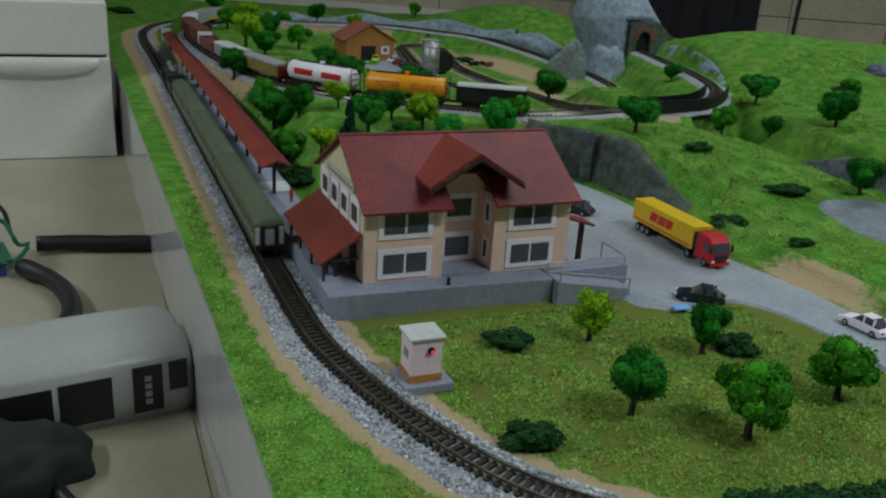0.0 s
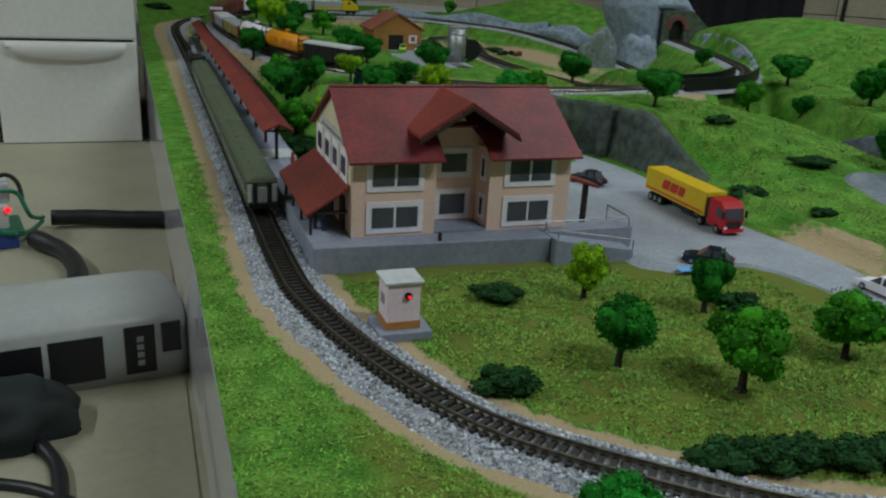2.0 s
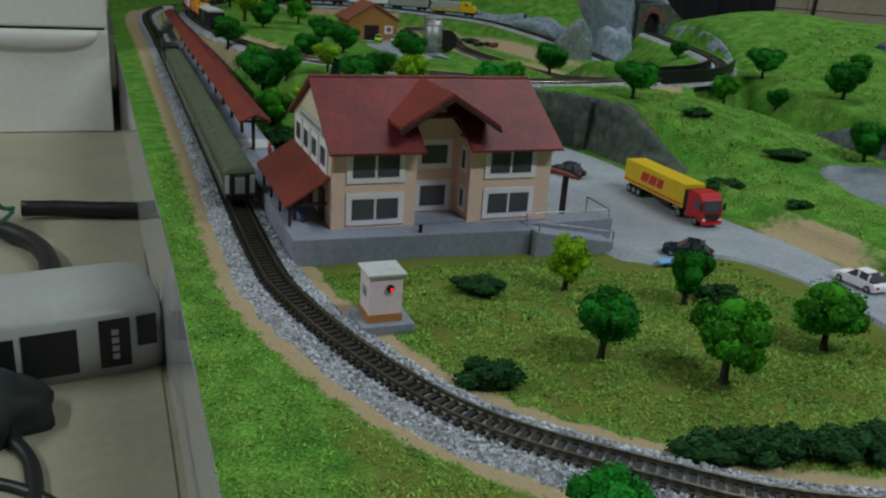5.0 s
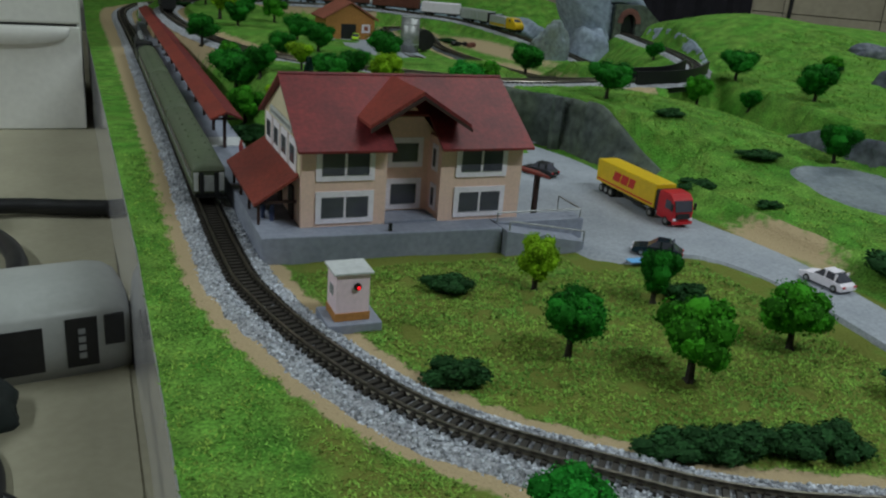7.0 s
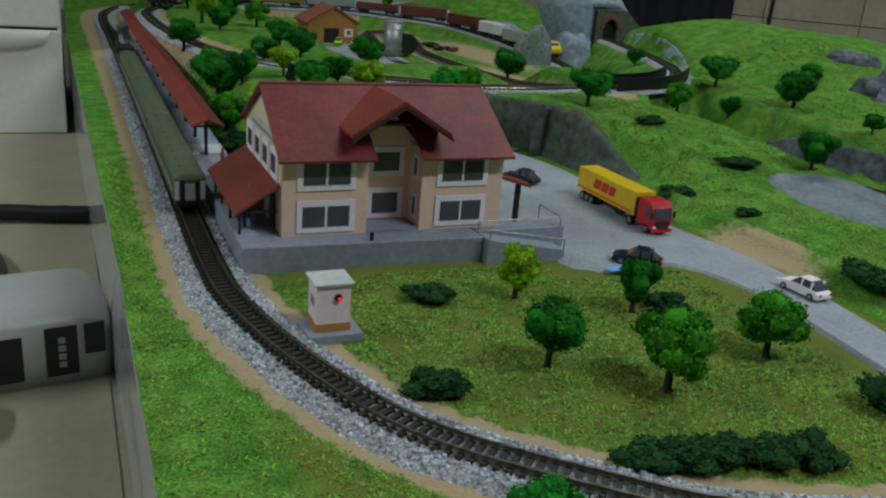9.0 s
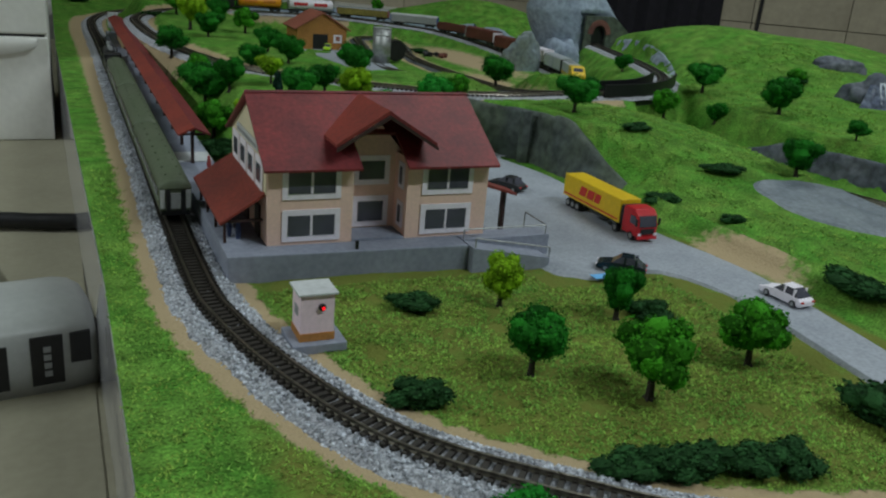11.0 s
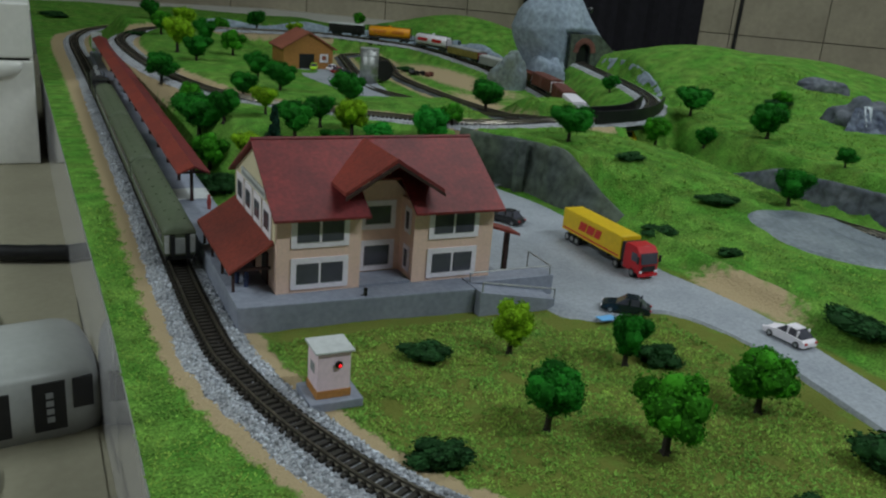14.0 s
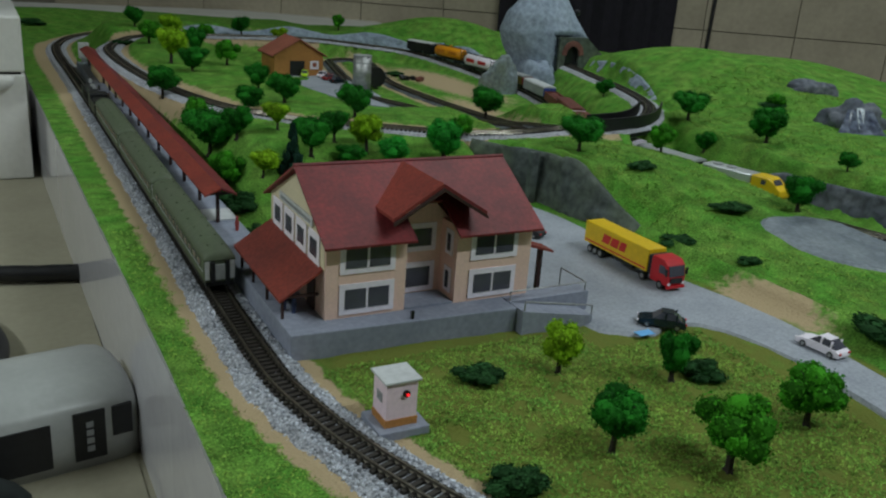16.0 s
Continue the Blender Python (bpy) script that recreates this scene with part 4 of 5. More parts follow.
def car(x, y, turn, paint, label, length=0.0285, z=0.0033):
    """Length along local x, nose towards +x."""
    top = thing("car", label, "car", (x, y, z), turn, group="parked cars")
    L, W = length, length * 0.40
    bm = bmesh.new()
    low = [(-0.50, 0.16), (-0.485, 0.36), (-0.42, 0.45), (-0.20, 0.49), (0.14, 0.49), (0.36, 0.43), (0.48, 0.34), (0.50, 0.18), (0.46, 0.10), (-0.46, 0.10)]
    prism(bm, [(a * L, b * W * 1.05) for a, b in low], -W / 2, W / 2, "y")
    bevelled(bm, L * 0.02, 2)
    body = part("body", bm, paint, top, smooth=False)
    bm = bmesh.new()
    base = [(-0.40, 0.47), (0.20, 0.47), (0.03, 0.78), (-0.10, 0.82), (-0.24, 0.78)]
    lo = [bm.verts.new((a * L, s * (W * 0.44 if b < 0.6 else W * 0.34), b * W * 1.05)) for s in (-1, 1) for a, b in base]
    n = len(base)
    bm.faces.new(lo[:n])
    bm.faces.new(lo[n:][::-1])
    for k in range(n):
        bm.faces.new((lo[k], lo[n + k], lo[n + (k + 1) % n], lo[(k + 1) % n]))
    part("cabin_glass", bm, M["glass"], top, "dark tinted windows")
    bm = bmesh.new()
    box(bm, -0.23 * L, 0.03 * L, -W * 0.35, W * 0.35, W * 0.81, W * 0.875)
    bevelled(bm, L * 0.012, 1)
    part("roof_panel", bm, paint, top)
    for s in (-1, 1):
        for a, b in ((-0.08, -0.05), (-0.30, -0.27)):
            bm = bmesh.new()
            prism(bm, [(a * L, W * 0.48), (b * L + 0.0002, W * 0.48), (b * L, W * 0.83), (a * L, W * 0.83)], s * W * 0.34, s * W * 0.445, "y")
            part("door_pillar", bm, paint, top)
        for a in (-0.31, 0.30):
            wheel(top, a * L, s * W * 0.46, W * 0.17, W * 0.17, W * 0.14)
        bm = bmesh.new()
        box(bm, 0.478 * L, 0.503 * L, s * W * 0.40 - W * 0.07, s * W * 0.40 + W * 0.07, W * 0.27, W * 0.36)
        part("headlight", bm, M["white"], top, "clear headlight")
        bm = bmesh.new()
        box(bm, -0.505 * L, -0.48 * L, s * W * 0.38 - W * 0.08, s * W * 0.38 + W * 0.08, W * 0.32, W * 0.40)
        part("tail_light", bm, M["red"], top, "red tail light")
    return top


car(0.2850, -0.1115, 95, M["white"], "white saloon car on the grey road", 0.031)
car(0.2115, -0.0475, 140, M["darkblue"], "dark blue estate car parked by the lawn", 0.031)
car(0.2295, 0.141, 120, M["black"], "black car parked behind the station", 0.032)
car(0.318, 0.975, 250, M["lime"], "lime green car in front of the shed", 0.030, 0.0122)
car(0.352, 0.968, 20, M["white"], "white car in a row beside the shed", 0.030, 0.0122)
car(0.350, 0.935, 20, M["maroon"], "maroon car in a row beside the silo", 0.030, 0.0122)
car(0.352, 0.905, 20, M["darkblue"], "dark car in a row beside the silo", 0.030, 0.0122)


def lorry():
    top = thing("articulated_lorry", "red articulated lorry with a yellow box trailer", "lorry", (0.2635, 0.0475, 0.0033), -90)
    # local x forward
    L = 0.075
    trailer = boxpart("trailer_box", (-0.048, 0.0275, -0.0085, 0.0085, 0.0075, 0.0245), M["yellow"], top, "yellow trailer box", 0.0004)
    for s in (-1, 1):
        y = s * 0.0087
        # a three-stroke slanted red mark, drawn as plain shapes
        for k, w in enumerate((0.0088, 0.0088, 0.0070)):
            bm = bmesh.new()
            x = -0.026 + k * 0.0102 if s < 0 else 0.002 - k * 0.0102
            sh = 0.0022 * (1 if s < 0 else -1)
            prism(bm, [(x, 0.0135), (x + w, 0.0135), (x + w + sh, 0.0205), (x + sh, 0.0205)], y - 0.0001, y + 0.0001, "y")
            part("red_mark", bm, M["logo_red"], trailer)
        bm = bmesh.new()
        box(bm, -0.046, 0.026, y - 0.0001, y + 0.0001, 0.0092, 0.0104)
        part("red_stripe", bm, M["logo_red"], trailer)
    boxpart("chassis", (-0.047, 0.046, -0.0035, 0.0035, 0.0045, 0.0072), M["black"], top)
    boxpart("side_skirt", (-0.010, 0.012, -0.0078, 0.0078, 0.0046, 0.0070), M["black"], top, "dark side skirt")
    bm = bmesh.new()
    prism(bm, [(0.0315, 0.0040), (0.0495, 0.0040), (0.0500, 0.0110), (0.0480, 0.0190), (0.0440, 0.0225), (0.0330, 0.0228), (0.0315, 0.0200)], -0.0083, 0.0083, "y")
    bevelled(bm, 0.0006, 2)
    cab = part("cab", bm, M["red"], top, "glossy red cab")
    bm = bmesh.new()
    prism(bm, [(0.0500, 0.0112), (0.0505, 0.0112), (0.0487, 0.0186), (0.0481, 0.0186)], -0.0070, 0.0070, "y")
    part("windscreen", bm, M["glass"], cab, "dark windscreen")
    for s in (-1, 1):
        bm = bmesh.new()
        prism(bm, [(0.0405, 0.0120), (0.0475, 0.0120), (0.0462, 0.0180), (0.0405, 0.0180)], s * 0.0083, s * 0.0086, "y")
        part("side_window", bm, M["glass"], cab)
        boxpart("mirror", (0.0485, 0.0500, s * 0.0096 - 0.0006, s * 0.0096 + 0.0006, 0.0120, 0.0170), M["black"], cab)
        boxpart("headlight", (0.0498, 0.0505, s * 0.0064 - 0.0012, s * 0.0064 + 0.0012, 0.0050, 0.0066), M["white"], cab)
        for x in (-0.040, -0.0335, -0.027, 0.0235, 0.0425):
            wheel(top, x, s * 0.0066, 0.0032, 0.0032, 0.0034)
    boxpart("grille", (0.0499, 0.0506, -0.0055, 0.0055, 0.0060, 0.0098), M["black"], cab)
    boxpart("bumper", (0.0490, 0.0510, -0.0082, 0.0082, 0.0022, 0.0046), M["red"], cab, bevel=0.0004)
    # Black filler stands for the shade between cab and trailer.
    boxpart("cab_gap_shade", (0.0277, 0.0313, -0.0076, 0.0076, 0.0075, 0.0215), M["black"], top, "black block standing for the shade behind the cab")


lorry()
sign = boxpart("parking_mark", (0.187, 0.199, -0.057, -0.050, 0.0033, 0.0036), M["sign_blue"])
tagged(sign, "pale blue parking mark painted on the lot", "road marking")


# ---- passenger train at the platform ----
def coach(y0, y1, label):
    top = thing("passenger_coach", label, "railway coach", (-0.0395, (y0 + y1) / 2, TOP), 0, group="standing passenger coaches")
    h = (y1 - y0) / 2 - 0.0028
    bm = bmesh.new()
    sect = [(-0.0094, 0.0070), (-0.0098, 0.010), (-0.0097, 0.0212), (0.0097, 0.0212), (0.0098, 0.010), (0.0094, 0.0070)]
    prism(bm, sect, -h, h, "y")
    part("body", bm, M["green_coach"], top, "olive green body")
    bm = bmesh.new()
    rings = []
    for y, f in ((-h - 0.0006, 0.45), (-h + 0.0012, 0.80), (-h + 0.0040, 1.0), (h - 0.0040, 1.0), (h - 0.0012, 0.80), (h + 0.0006, 0.45)):
        rings.append([bm.verts.new((0.0103 * (0.94 + 0.06 * f) * math.cos(math.pi * k / 14), y, 0.0210 + 0.0068 * f * math.sin(math.pi * k / 14))) for k in range(15)])
    for p, q in zip(rings, rings[1:]):
        for k in range(14):
            bm.faces.new((p[k], p[k + 1], q[k + 1], q[k]))
        bm.faces.new((p[14], p[0], q[0], q[14]))
    bm.faces.new(rings[0])
    bm.faces.new(rings[-1][::-1])
    part("roof", bm, M["green_coach"], top, "arched grey-green roof", True)
    for s in (-1, 1):
        strip = boxpart("waist_band", (s * 0.0098 - 0.0003, s * 0.0098 + 0.0003, -h + 0.003, h - 0.003, 0.0128, 0.0134), M["grey"], top)
        n = 12
        for k in range(n):
            a = -h + 0.010 + k * (2 * h - 0.020) / n
            boxpart("window", (s * 0.0098 - 0.0003, s * 0.0098 + 0.0003, a, a + 0.0085, 0.0148, 0.0194), M["glass"], top)
        for e in (-1, 1):
            boxpart("end_pillar", (s * 0.0078 - 0.0015, s * 0.0078 + 0.0015, e * h - 0.0006, e * h + 0.0006, 0.0085, 0.0205), M["lightgrey"], top, "pale grey end panel")
        for e in (-1, 1):
            bm = bmesh.new()
            for w in (-0.010, 0.010):
                rod(bm, (s * 0.005 - 0.001, e * (h - 0.028) + w, 0.0035), (s * 0.005 + 0.001, e * (h - 0.028) + w, 0.0035), 0.0035, sides=12)
            box(bm, s * 0.0068 - 0.0007, s * 0.0068 + 0.0007, e * (h - 0.028) - 0.015, e * (h - 0.028) + 0.015, 0.0025, 0.0052)
            part("bogie", bm, M["black"], top)
    for e in (-1, 1):
        boxpart("gangway", (-0.0032, 0.0032, e * (h + 0.0006) - 0.0012, e * (h + 0.0006) + 0.0012, 0.0085, 0.0185), M["grey"], top, "grey gangway door", 0.0003)
        for s in (-1, 1):
            boxpart("gangway_bellows", (s * 0.0046 - 0.0012, s * 0.0046 + 0.0012, e * (h + 0.0010) - 0.0016, e * (h + 0.0010) + 0.0016, 0.0070, 0.0205), M["black"], top, "black rubber bellows")
    bm = bmesh.new()
    for k in range(9):
        a = -h + 0.012 + k * (2 * h - 0.024) / 8
        for s in (-1, 1):
            box(bm, s * 0.0045 - 0.0006, s * 0.0045 + 0.0006, a, a + 0.0012, 0.0264, 0.0277)
    part("roof_vents", bm, M["green_coach"], top)
    boxpart("underframe", (-0.0088, 0.0088, -h + 0.001, h - 0.001, 0.0036, 0.0069), M["black"], top)


coach(0.080, 0.268, "olive green passenger coach standing at the platform")
coach(0.270, 0.458, "olive green passenger coach standing at the platform")
coach(0.460, 0.648, "olive green passenger coach standing at the platform")


def steam_loco():
    top = thing("steam_locomotive", "black steam locomotive with tender at the train's head", "locomotive", (-0.0395, 0.70, TOP))
    bm = bmesh.new()
    box(bm, -0.0105, 0.0105, -0.047, -0.004, 0.005, 0.018)
    bevelled(bm, 0.001)
    part("tender", bm, M["black"], top, "black tender")
    boxpart("coal", (-0.008, 0.008, -0.040, -0.010, 0.0181, 0.0215), M["black"], top, bevel=0.0015)
    boxpart("cab", (-0.0105, 0.0105, 0.0, 0.020, 0.005, 0.0235), M["black"], top, bevel=0.0012)
    bm = bmesh.new()
    rod(bm, (0, 0.0195, 0.0155), (0, 0.098, 0.0155), 0.0078, sides=20)
    part("boiler", bm, M["black"], top, "black boiler", True)
    for y, r, hh in ((0.088, 0.0028, 0.0285), (0.060, 0.0034, 0.0260), (0.040, 0.0030, 0.0255)):
        bm = bmesh.new()
        rod(bm, (0, y, 0.020), (0, y, hh), r, r * 0.85, 12)
        part("chimney" if y > 0.08 else "dome", bm, M["grey"], top)
    boxpart("running_board", (-0.0110, 0.0110, 0.020, 0.102, 0.0075, 0.0088), M["black"], top)
    for s in (-1, 1):
        for y, r in ((0.032, 0.0056), (0.046, 0.0056), (0.060, 0.0056), (0.080, 0.0034), (0.092, 0.0034), (-0.012, 0.0036), (-0.026, 0.0036), (-0.040, 0.0036)):
            bm = bmesh.new()
            rod(bm, (s * 0.0052 - 0.0009, y, r), (s * 0.0052 + 0.0009, y, r), r, sides=14)
            part("wheel", bm, M["black"], top)
        boxpart("smoke_deflector", (s * 0.0102 - 0.0003, s * 0.0102 + 0.0003, 0.080, 0.100, 0.0090, 0.0200), M["black"], top)


steam_loco()


def signal_cabin():
    top = thing("signal_cabin", "pale box signal with a lit green lamp", "signal", (-0.0150, 1.115, 0.0))
    boxpart("post", (-0.004, 0.004, -0.003, 0.003, 0.0, 0.020), M["lightgrey"], top)
    boxpart("head", (-0.008, 0.008, -0.005, 0.005, 0.0201, 0.046), M["lightgrey"], top, "pale grey head", 0.0006)
    bm = bmesh.new()
    bmesh.ops.create_uvsphere(bm, u_segments=12, v_segments=8, radius=0.0022, matrix=Matrix.Translation((0.0, -0.0052, 0.036)))
    part("lamp", bm, M["led_green"], top, "lit green lamp", True)


signal_cabin()


def figure(x, y, z, material, label):
    """A tiny painted figurine: one plain shape."""
    bm = bmesh.new()
    rod(bm, (0, 0, 0), (0, 0, 0.0055), 0.0012, 0.0017, 8)
    rod(bm, (0, 0, 0.0055), (0, 0, 0.0090), 0.0018, 0.0011, 8)
    bmesh.ops.create_uvsphere(bm, u_segments=8, v_segments=6, radius=0.0012, matrix=Matrix.Translation((0, 0, 0.0101)))
    ob = part("figurine", bm, material)
    ob.location = (x, y, z)
    tagged(ob, label, "figurine", "platform figurines")


figure(-0.004, 0.178, 0.0150, M["cloth_a"], "tiny red painted figurine on the platform")
figure(-0.013, 0.016, 0.0165, M["cloth_b"], "tiny dark blue painted figurine by the lean-to")
figure(-0.017, 0.022, 0.0165, M["cloth_b"], "tiny dark blue painted figurine by the lean-to")


# ---- shed, silo, yard ----
def shed():
    top = thing("engine_shed", "small orange-brown shed with a red pitched roof", "shed", (0.268, 0.985, 0.009), 0)
    bm = bmesh.new()
    prism(bm, [(0, 0), (0.086, 0), (0.086, 0.037), (0.043, 0.062), (0, 0.037)], 0.0, 0.075, "y")
    part("wall", bm, M["ochre"], top, "orange-brown walls")
    for s in (-1, 1):
        bm = bmesh.new()
        prism(bm, [(0.043, 0.0625), (0.043 + s * 0.049, 0.0345), (0.043 + s * 0.049, 0.0368), (0.043, 0.0650)], -0.005, 0.080, "y")
        part("roof", bm, M["shed_roof"], top, "faded red roof slope")
    boxpart("doorway", (0.027, 0.053, -0.0006, -0.0001, 0.002, 0.028), M["black"], top, "open dark doorway")
    boxpart("poster", (0.063, 0.078, -0.0008, -0.0001, 0.014, 0.028), M["white"], top, "white and red notice")
    boxpart("notice_centre", (0.067, 0.074, -0.0013, -0.0009, 0.018, 0.025), M["shed_roof"], top)


shed()


def yard():
    bm = bmesh.new()
    prism(bm, [(0.272, 0.985), (0.365, 0.985), (0.385, 0.90), (0.372, 0.78), (0.345, 0.68), (0.305, 0.72), (0.285, 0.84)], 0.0, 0.0120, "z")
    tagged(part("yard_pavement", bm, M["road"]), "grey paved yard in front of the shed", "pavement", kind="structure")
    top = thing("silo", "grey metal silo with a black drum beside it", "silo", (0.366, 0.838, 0.009))
    bm = bmesh.new()
    rod(bm, (0, 0, 0), (0, 0, 0.056), 0.0145, sides=28)
    part("tank", bm, M["steel"], top, "ribbed grey metal cylinder", True)
    for z in (0.015, 0.030, 0.045, 0.0555):
        bm = bmesh.new()
        rod(bm, (0, 0, z), (0, 0, z + 0.0012), 0.0150, sides=28)
        part("band", bm, M["grey"], top)
    bm = bmesh.new()
    rod(bm, (0.030, 0.012, 0.020), (0.030, 0.034, 0.020), 0.0165, sides=20)
    part("drum", bm, M["black"], top, "black round drum")
    for k, (x, y) in enumerate(((0.500, 0.940), (0.512, 0.925), (0.492, 0.955))):
        ob = thing("scrap_bogie", "rusty dark wheelset lying in the yard", "scrap", (x, y, height(x, y)), k * 40)
        bm = bmesh.new()
        box(bm, -0.008, 0.008, -0.002, 0.002, 0.003, 0.006)
        for s in (-1, 1):
            rod(bm, (s * 0.006, -0.004, 0.004), (s * 0.006, 0.004, 0.004), 0.004, sides=10)
        part("frame", bm, M["brown"] if k == 1 else M["black"], ob)


yard()


# ---- mountain, bridge, water ----
def mountain():
    top = thing("rock_mountain", "blue-grey plaster mountain with a brick tunnel portal", "mountain", (0.805, 0.905, 0.0))
    bm = bmesh.new()
    # half-profile at each height: height, west flank, east flank
    flank = ((0.0, 0.694, 0.935), (0.035, 0.692, 0.905), (0.058, 0.688, 0.880), (0.075, 0.678, 0.857), (0.088, 0.672, 0.843), (0.105, 0.666, 0.828), (0.137, 0.676, 0.804), (0.178, 0.716, 0.780), (0.210, 0.734, 0.770), (0.228, 0.747, 0.760))
    nz, na = 44, 96
    rows = []
    for i in range(nz + 1):
        z = 0.228 * i / nz
        j = max(k for k in range(len(flank) - 1) if flank[k][0] <= z + 1e-9)
        f = (z - flank[j][0]) / (flank[j + 1][0] - flank[j][0])
        w, e = (flank[j][c] + (flank[j + 1][c] - flank[j][c]) * f - 0.805 for c in (1, 2))
        row = []
        for k in range(na):
            a = 6.28319 * k / na
            d = Vector((math.cos(a), math.sin(a), 0))
            f = 1 + 0.10 * noise.noise(Vector((d.x * 1.9, d.y * 1.9, z * 14.0))) + 0.045 * noise.noise(Vector((d.x * 7, d.y * 7, z * 45)))
            p = Vector(((w + e) / 2 + d.x * (e - w) / 2 * (0.5 + 0.5 * f), d.y * (e - w) / 2 * 0.86 * f, z))
            # hollow for the portal and its wing wall
            top_z = 0.104 if p.x < -0.008 else 0.104 - (p.x + 0.008) * 0.62
            if p.y < -0.02 and -0.075 < p.x < 0.090 and z < top_z:
                p.y = max(p.y, -0.056)
            row.append(bm.verts.new(p))
        rows.append(row)
    for a, b in zip(rows, rows[1:]):
        for k in range(na):
            bm.faces.new((a[k], a[(k + 1) % na], b[(k + 1) % na], b[k]))
    bm.faces.new(rows[-1])
    part("rock", bm, M["rock"], top, smooth=True)
    bm = bmesh.new()
    arch = [(0.112, 0.012), (0.100, 0.022), (0.060, 0.052), (0.0285, 0.076), (-0.0285, 0.076), (-0.0285, 0.012), (-0.0150, 0.012), (-0.0150, 0.045)]
    arch += [(-0.0150 * math.cos(a), 0.045 + 0.0165 * math.sin(a)) for a in [math.pi * k / 10 for k in range(1, 10)]] + [(0.0150, 0.045), (0.0150, 0.012)]
    prism(bm, [(x - 0.038, z + 0.026) for x, z in arch], -0.070, -0.062, "y")
    # The dark rock colour also holds the shade on this wall.
    part("portal", bm, M["rockdark"], top, "stone portal wall with its shade put into the dark colour")
    for k in range(15):
        a = math.pi * (k + 0.5) / 15
        m = Matrix.Translation((-0.038 - 0.0185 * math.cos(a), -0.0705, 0.071 + 0.0200 * math.sin(a))) @ Matrix.Rotation(a - math.pi / 2, 4, "Y")
        bm = bmesh.new()
        box(bm, -0.0020, 0.0020, -0.0014, 0.0014, -0.0048, 0.0048, m)
        part("brick", bm, M["brick"], top)
    boxpart("tunnel_mouth", (-0.0532, -0.0228, -0.0615, -0.0605, 0.040, 0.090), M["black"], top, "dark tunnel mouth")
    for x, z in ((-0.045, 0.150), (-0.005, 0.142)):
        bm = bmesh.new()
        bmesh.ops.create_icosphere(bm, subdivisions=2, radius=0.006, matrix=Matrix.Translation((x, -0.050 + (z - 0.1) * 0.6, z)))
        part("cave", bm, M["black"], top)


mountain()


def rock_lump(name, cx, cy, sx, sy, sz, material, label, seed, turn=0):
    bm = bmesh.new()
    bmesh.ops.create_icosphere(bm, subdivisions=4, radius=1.0)
    for v in bm.verts:
        n = noise.noise(v.co * 1.6 + Vector((seed, 0, 0))) * 0.30 + noise.noise(v.co * 5 + Vector((seed, 0, 0))) * 0.10
        v.co *= 1 + n
        v.co = Vector((v.co.x * sx, v.co.y * sy, max(-0.1, v.co.z) * sz))
    ob = part(name, bm, material, smooth=True)
    ob.matrix_basis = pose(cx, cy, height(cx, cy) - 0.003, 0, 0, turn)
    return tagged(ob, label, "rock")


rock_lump("rock_buttress", 0.704, 0.850, 0.027, 0.050, 0.062, M["rock"], "blue-grey plaster buttress beside the tunnel portal", 5, 20)
rock_lump("rock_outcrop", 0.598, 0.800, 0.040, 0.010, 0.062, M["rockpale"], "grey-green plaster rock beside the freight track", 3, 0)
rock_lump("rock_outcrop", 0.730, 0.930, 0.04, 0.025, 0.070, M["rockdark"], "dark plaster rock at the foot of the mountain", 8, 0)
rock_lump("rock_outcrop", 0.865, 0.40, 0.040, 0.014, 0.018, M["rockblue"], "dark rock around the waterfall", 9, -30)
rock_lump("rock_outcrop", 0.72, 1.17, 0.03, 0.12, 0.040, M["rock"], "grey rock at the foot of the rear hill", 10, 10)


def bridge():
    top = thing("plate_girder_bridge", "black plate girder bridge over the freight track", "bridge")
    seg = [p for p in FREIGHT if p.z > 0.05 and 0.430 < p.x < 0.590]
    for s in (-1, 1):
        bm = bmesh.new()
        c = s * 0.0135
        sweep(bm, seg, [(c - 0.0012, -0.014), (c + 0.0012, -0.014), (c + 0.0012, 0.010), (c - 0.0012, 0.010)])
        part("girder", bm, M["black"], top, "black side girder")
    bm = bmesh.new()
    sweep(bm, seg, [(-0.012, -0.012), (0.012, -0.012), (0.012, -0.0085), (-0.012, -0.0085)])
    part("deck", bm, M["black"], top)
    a = seg[0]
    boxpart("abutment", (a.x - 0.006, a.x + 0.014, a.y - 0.014, a.y + 0.014, 0.0, 0.040), M["rockdark"], top)


bridge()


def pond(name, cx, cy, sx, sy, turn, material, label):
    bm = bmesh.new()
    c, s = math.cos(radians(turn)), math.sin(radians(turn))
    rings = []
    for j in range(13):
        ring = []
        for k in range(60):
            a = 6.28319 * k / 60
            f = (1 + 0.14 * noise.noise(Vector((math.cos(a) * 1.5, math.sin(a) * 1.5, cx * 20)))) * max(0.02, j / 12)
            u, v = math.cos(a) * sx * f, math.sin(a) * sy * f
            x, y = cx + u * c - v * s, cy + u * s + v * c
            ring.append(bm.verts.new((x, y, height(x, y) + (0.0016 if j < 12 else -0.002))))
        rings.append(ring)
    for p, q in zip(rings, rings[1:]):
        for k in range(60):
            bm.faces.new((p[k], p[(k + 1) % 60], q[(k + 1) % 60], q[k]))
    bm.faces.new(rings[0])
    tagged(part(name, bm, material), label, "water", kind="structure")


pond("water_pond", 0.495, 0.006, 0.100, 0.050, -38, M["pond"], "grey painted pond in the grass")


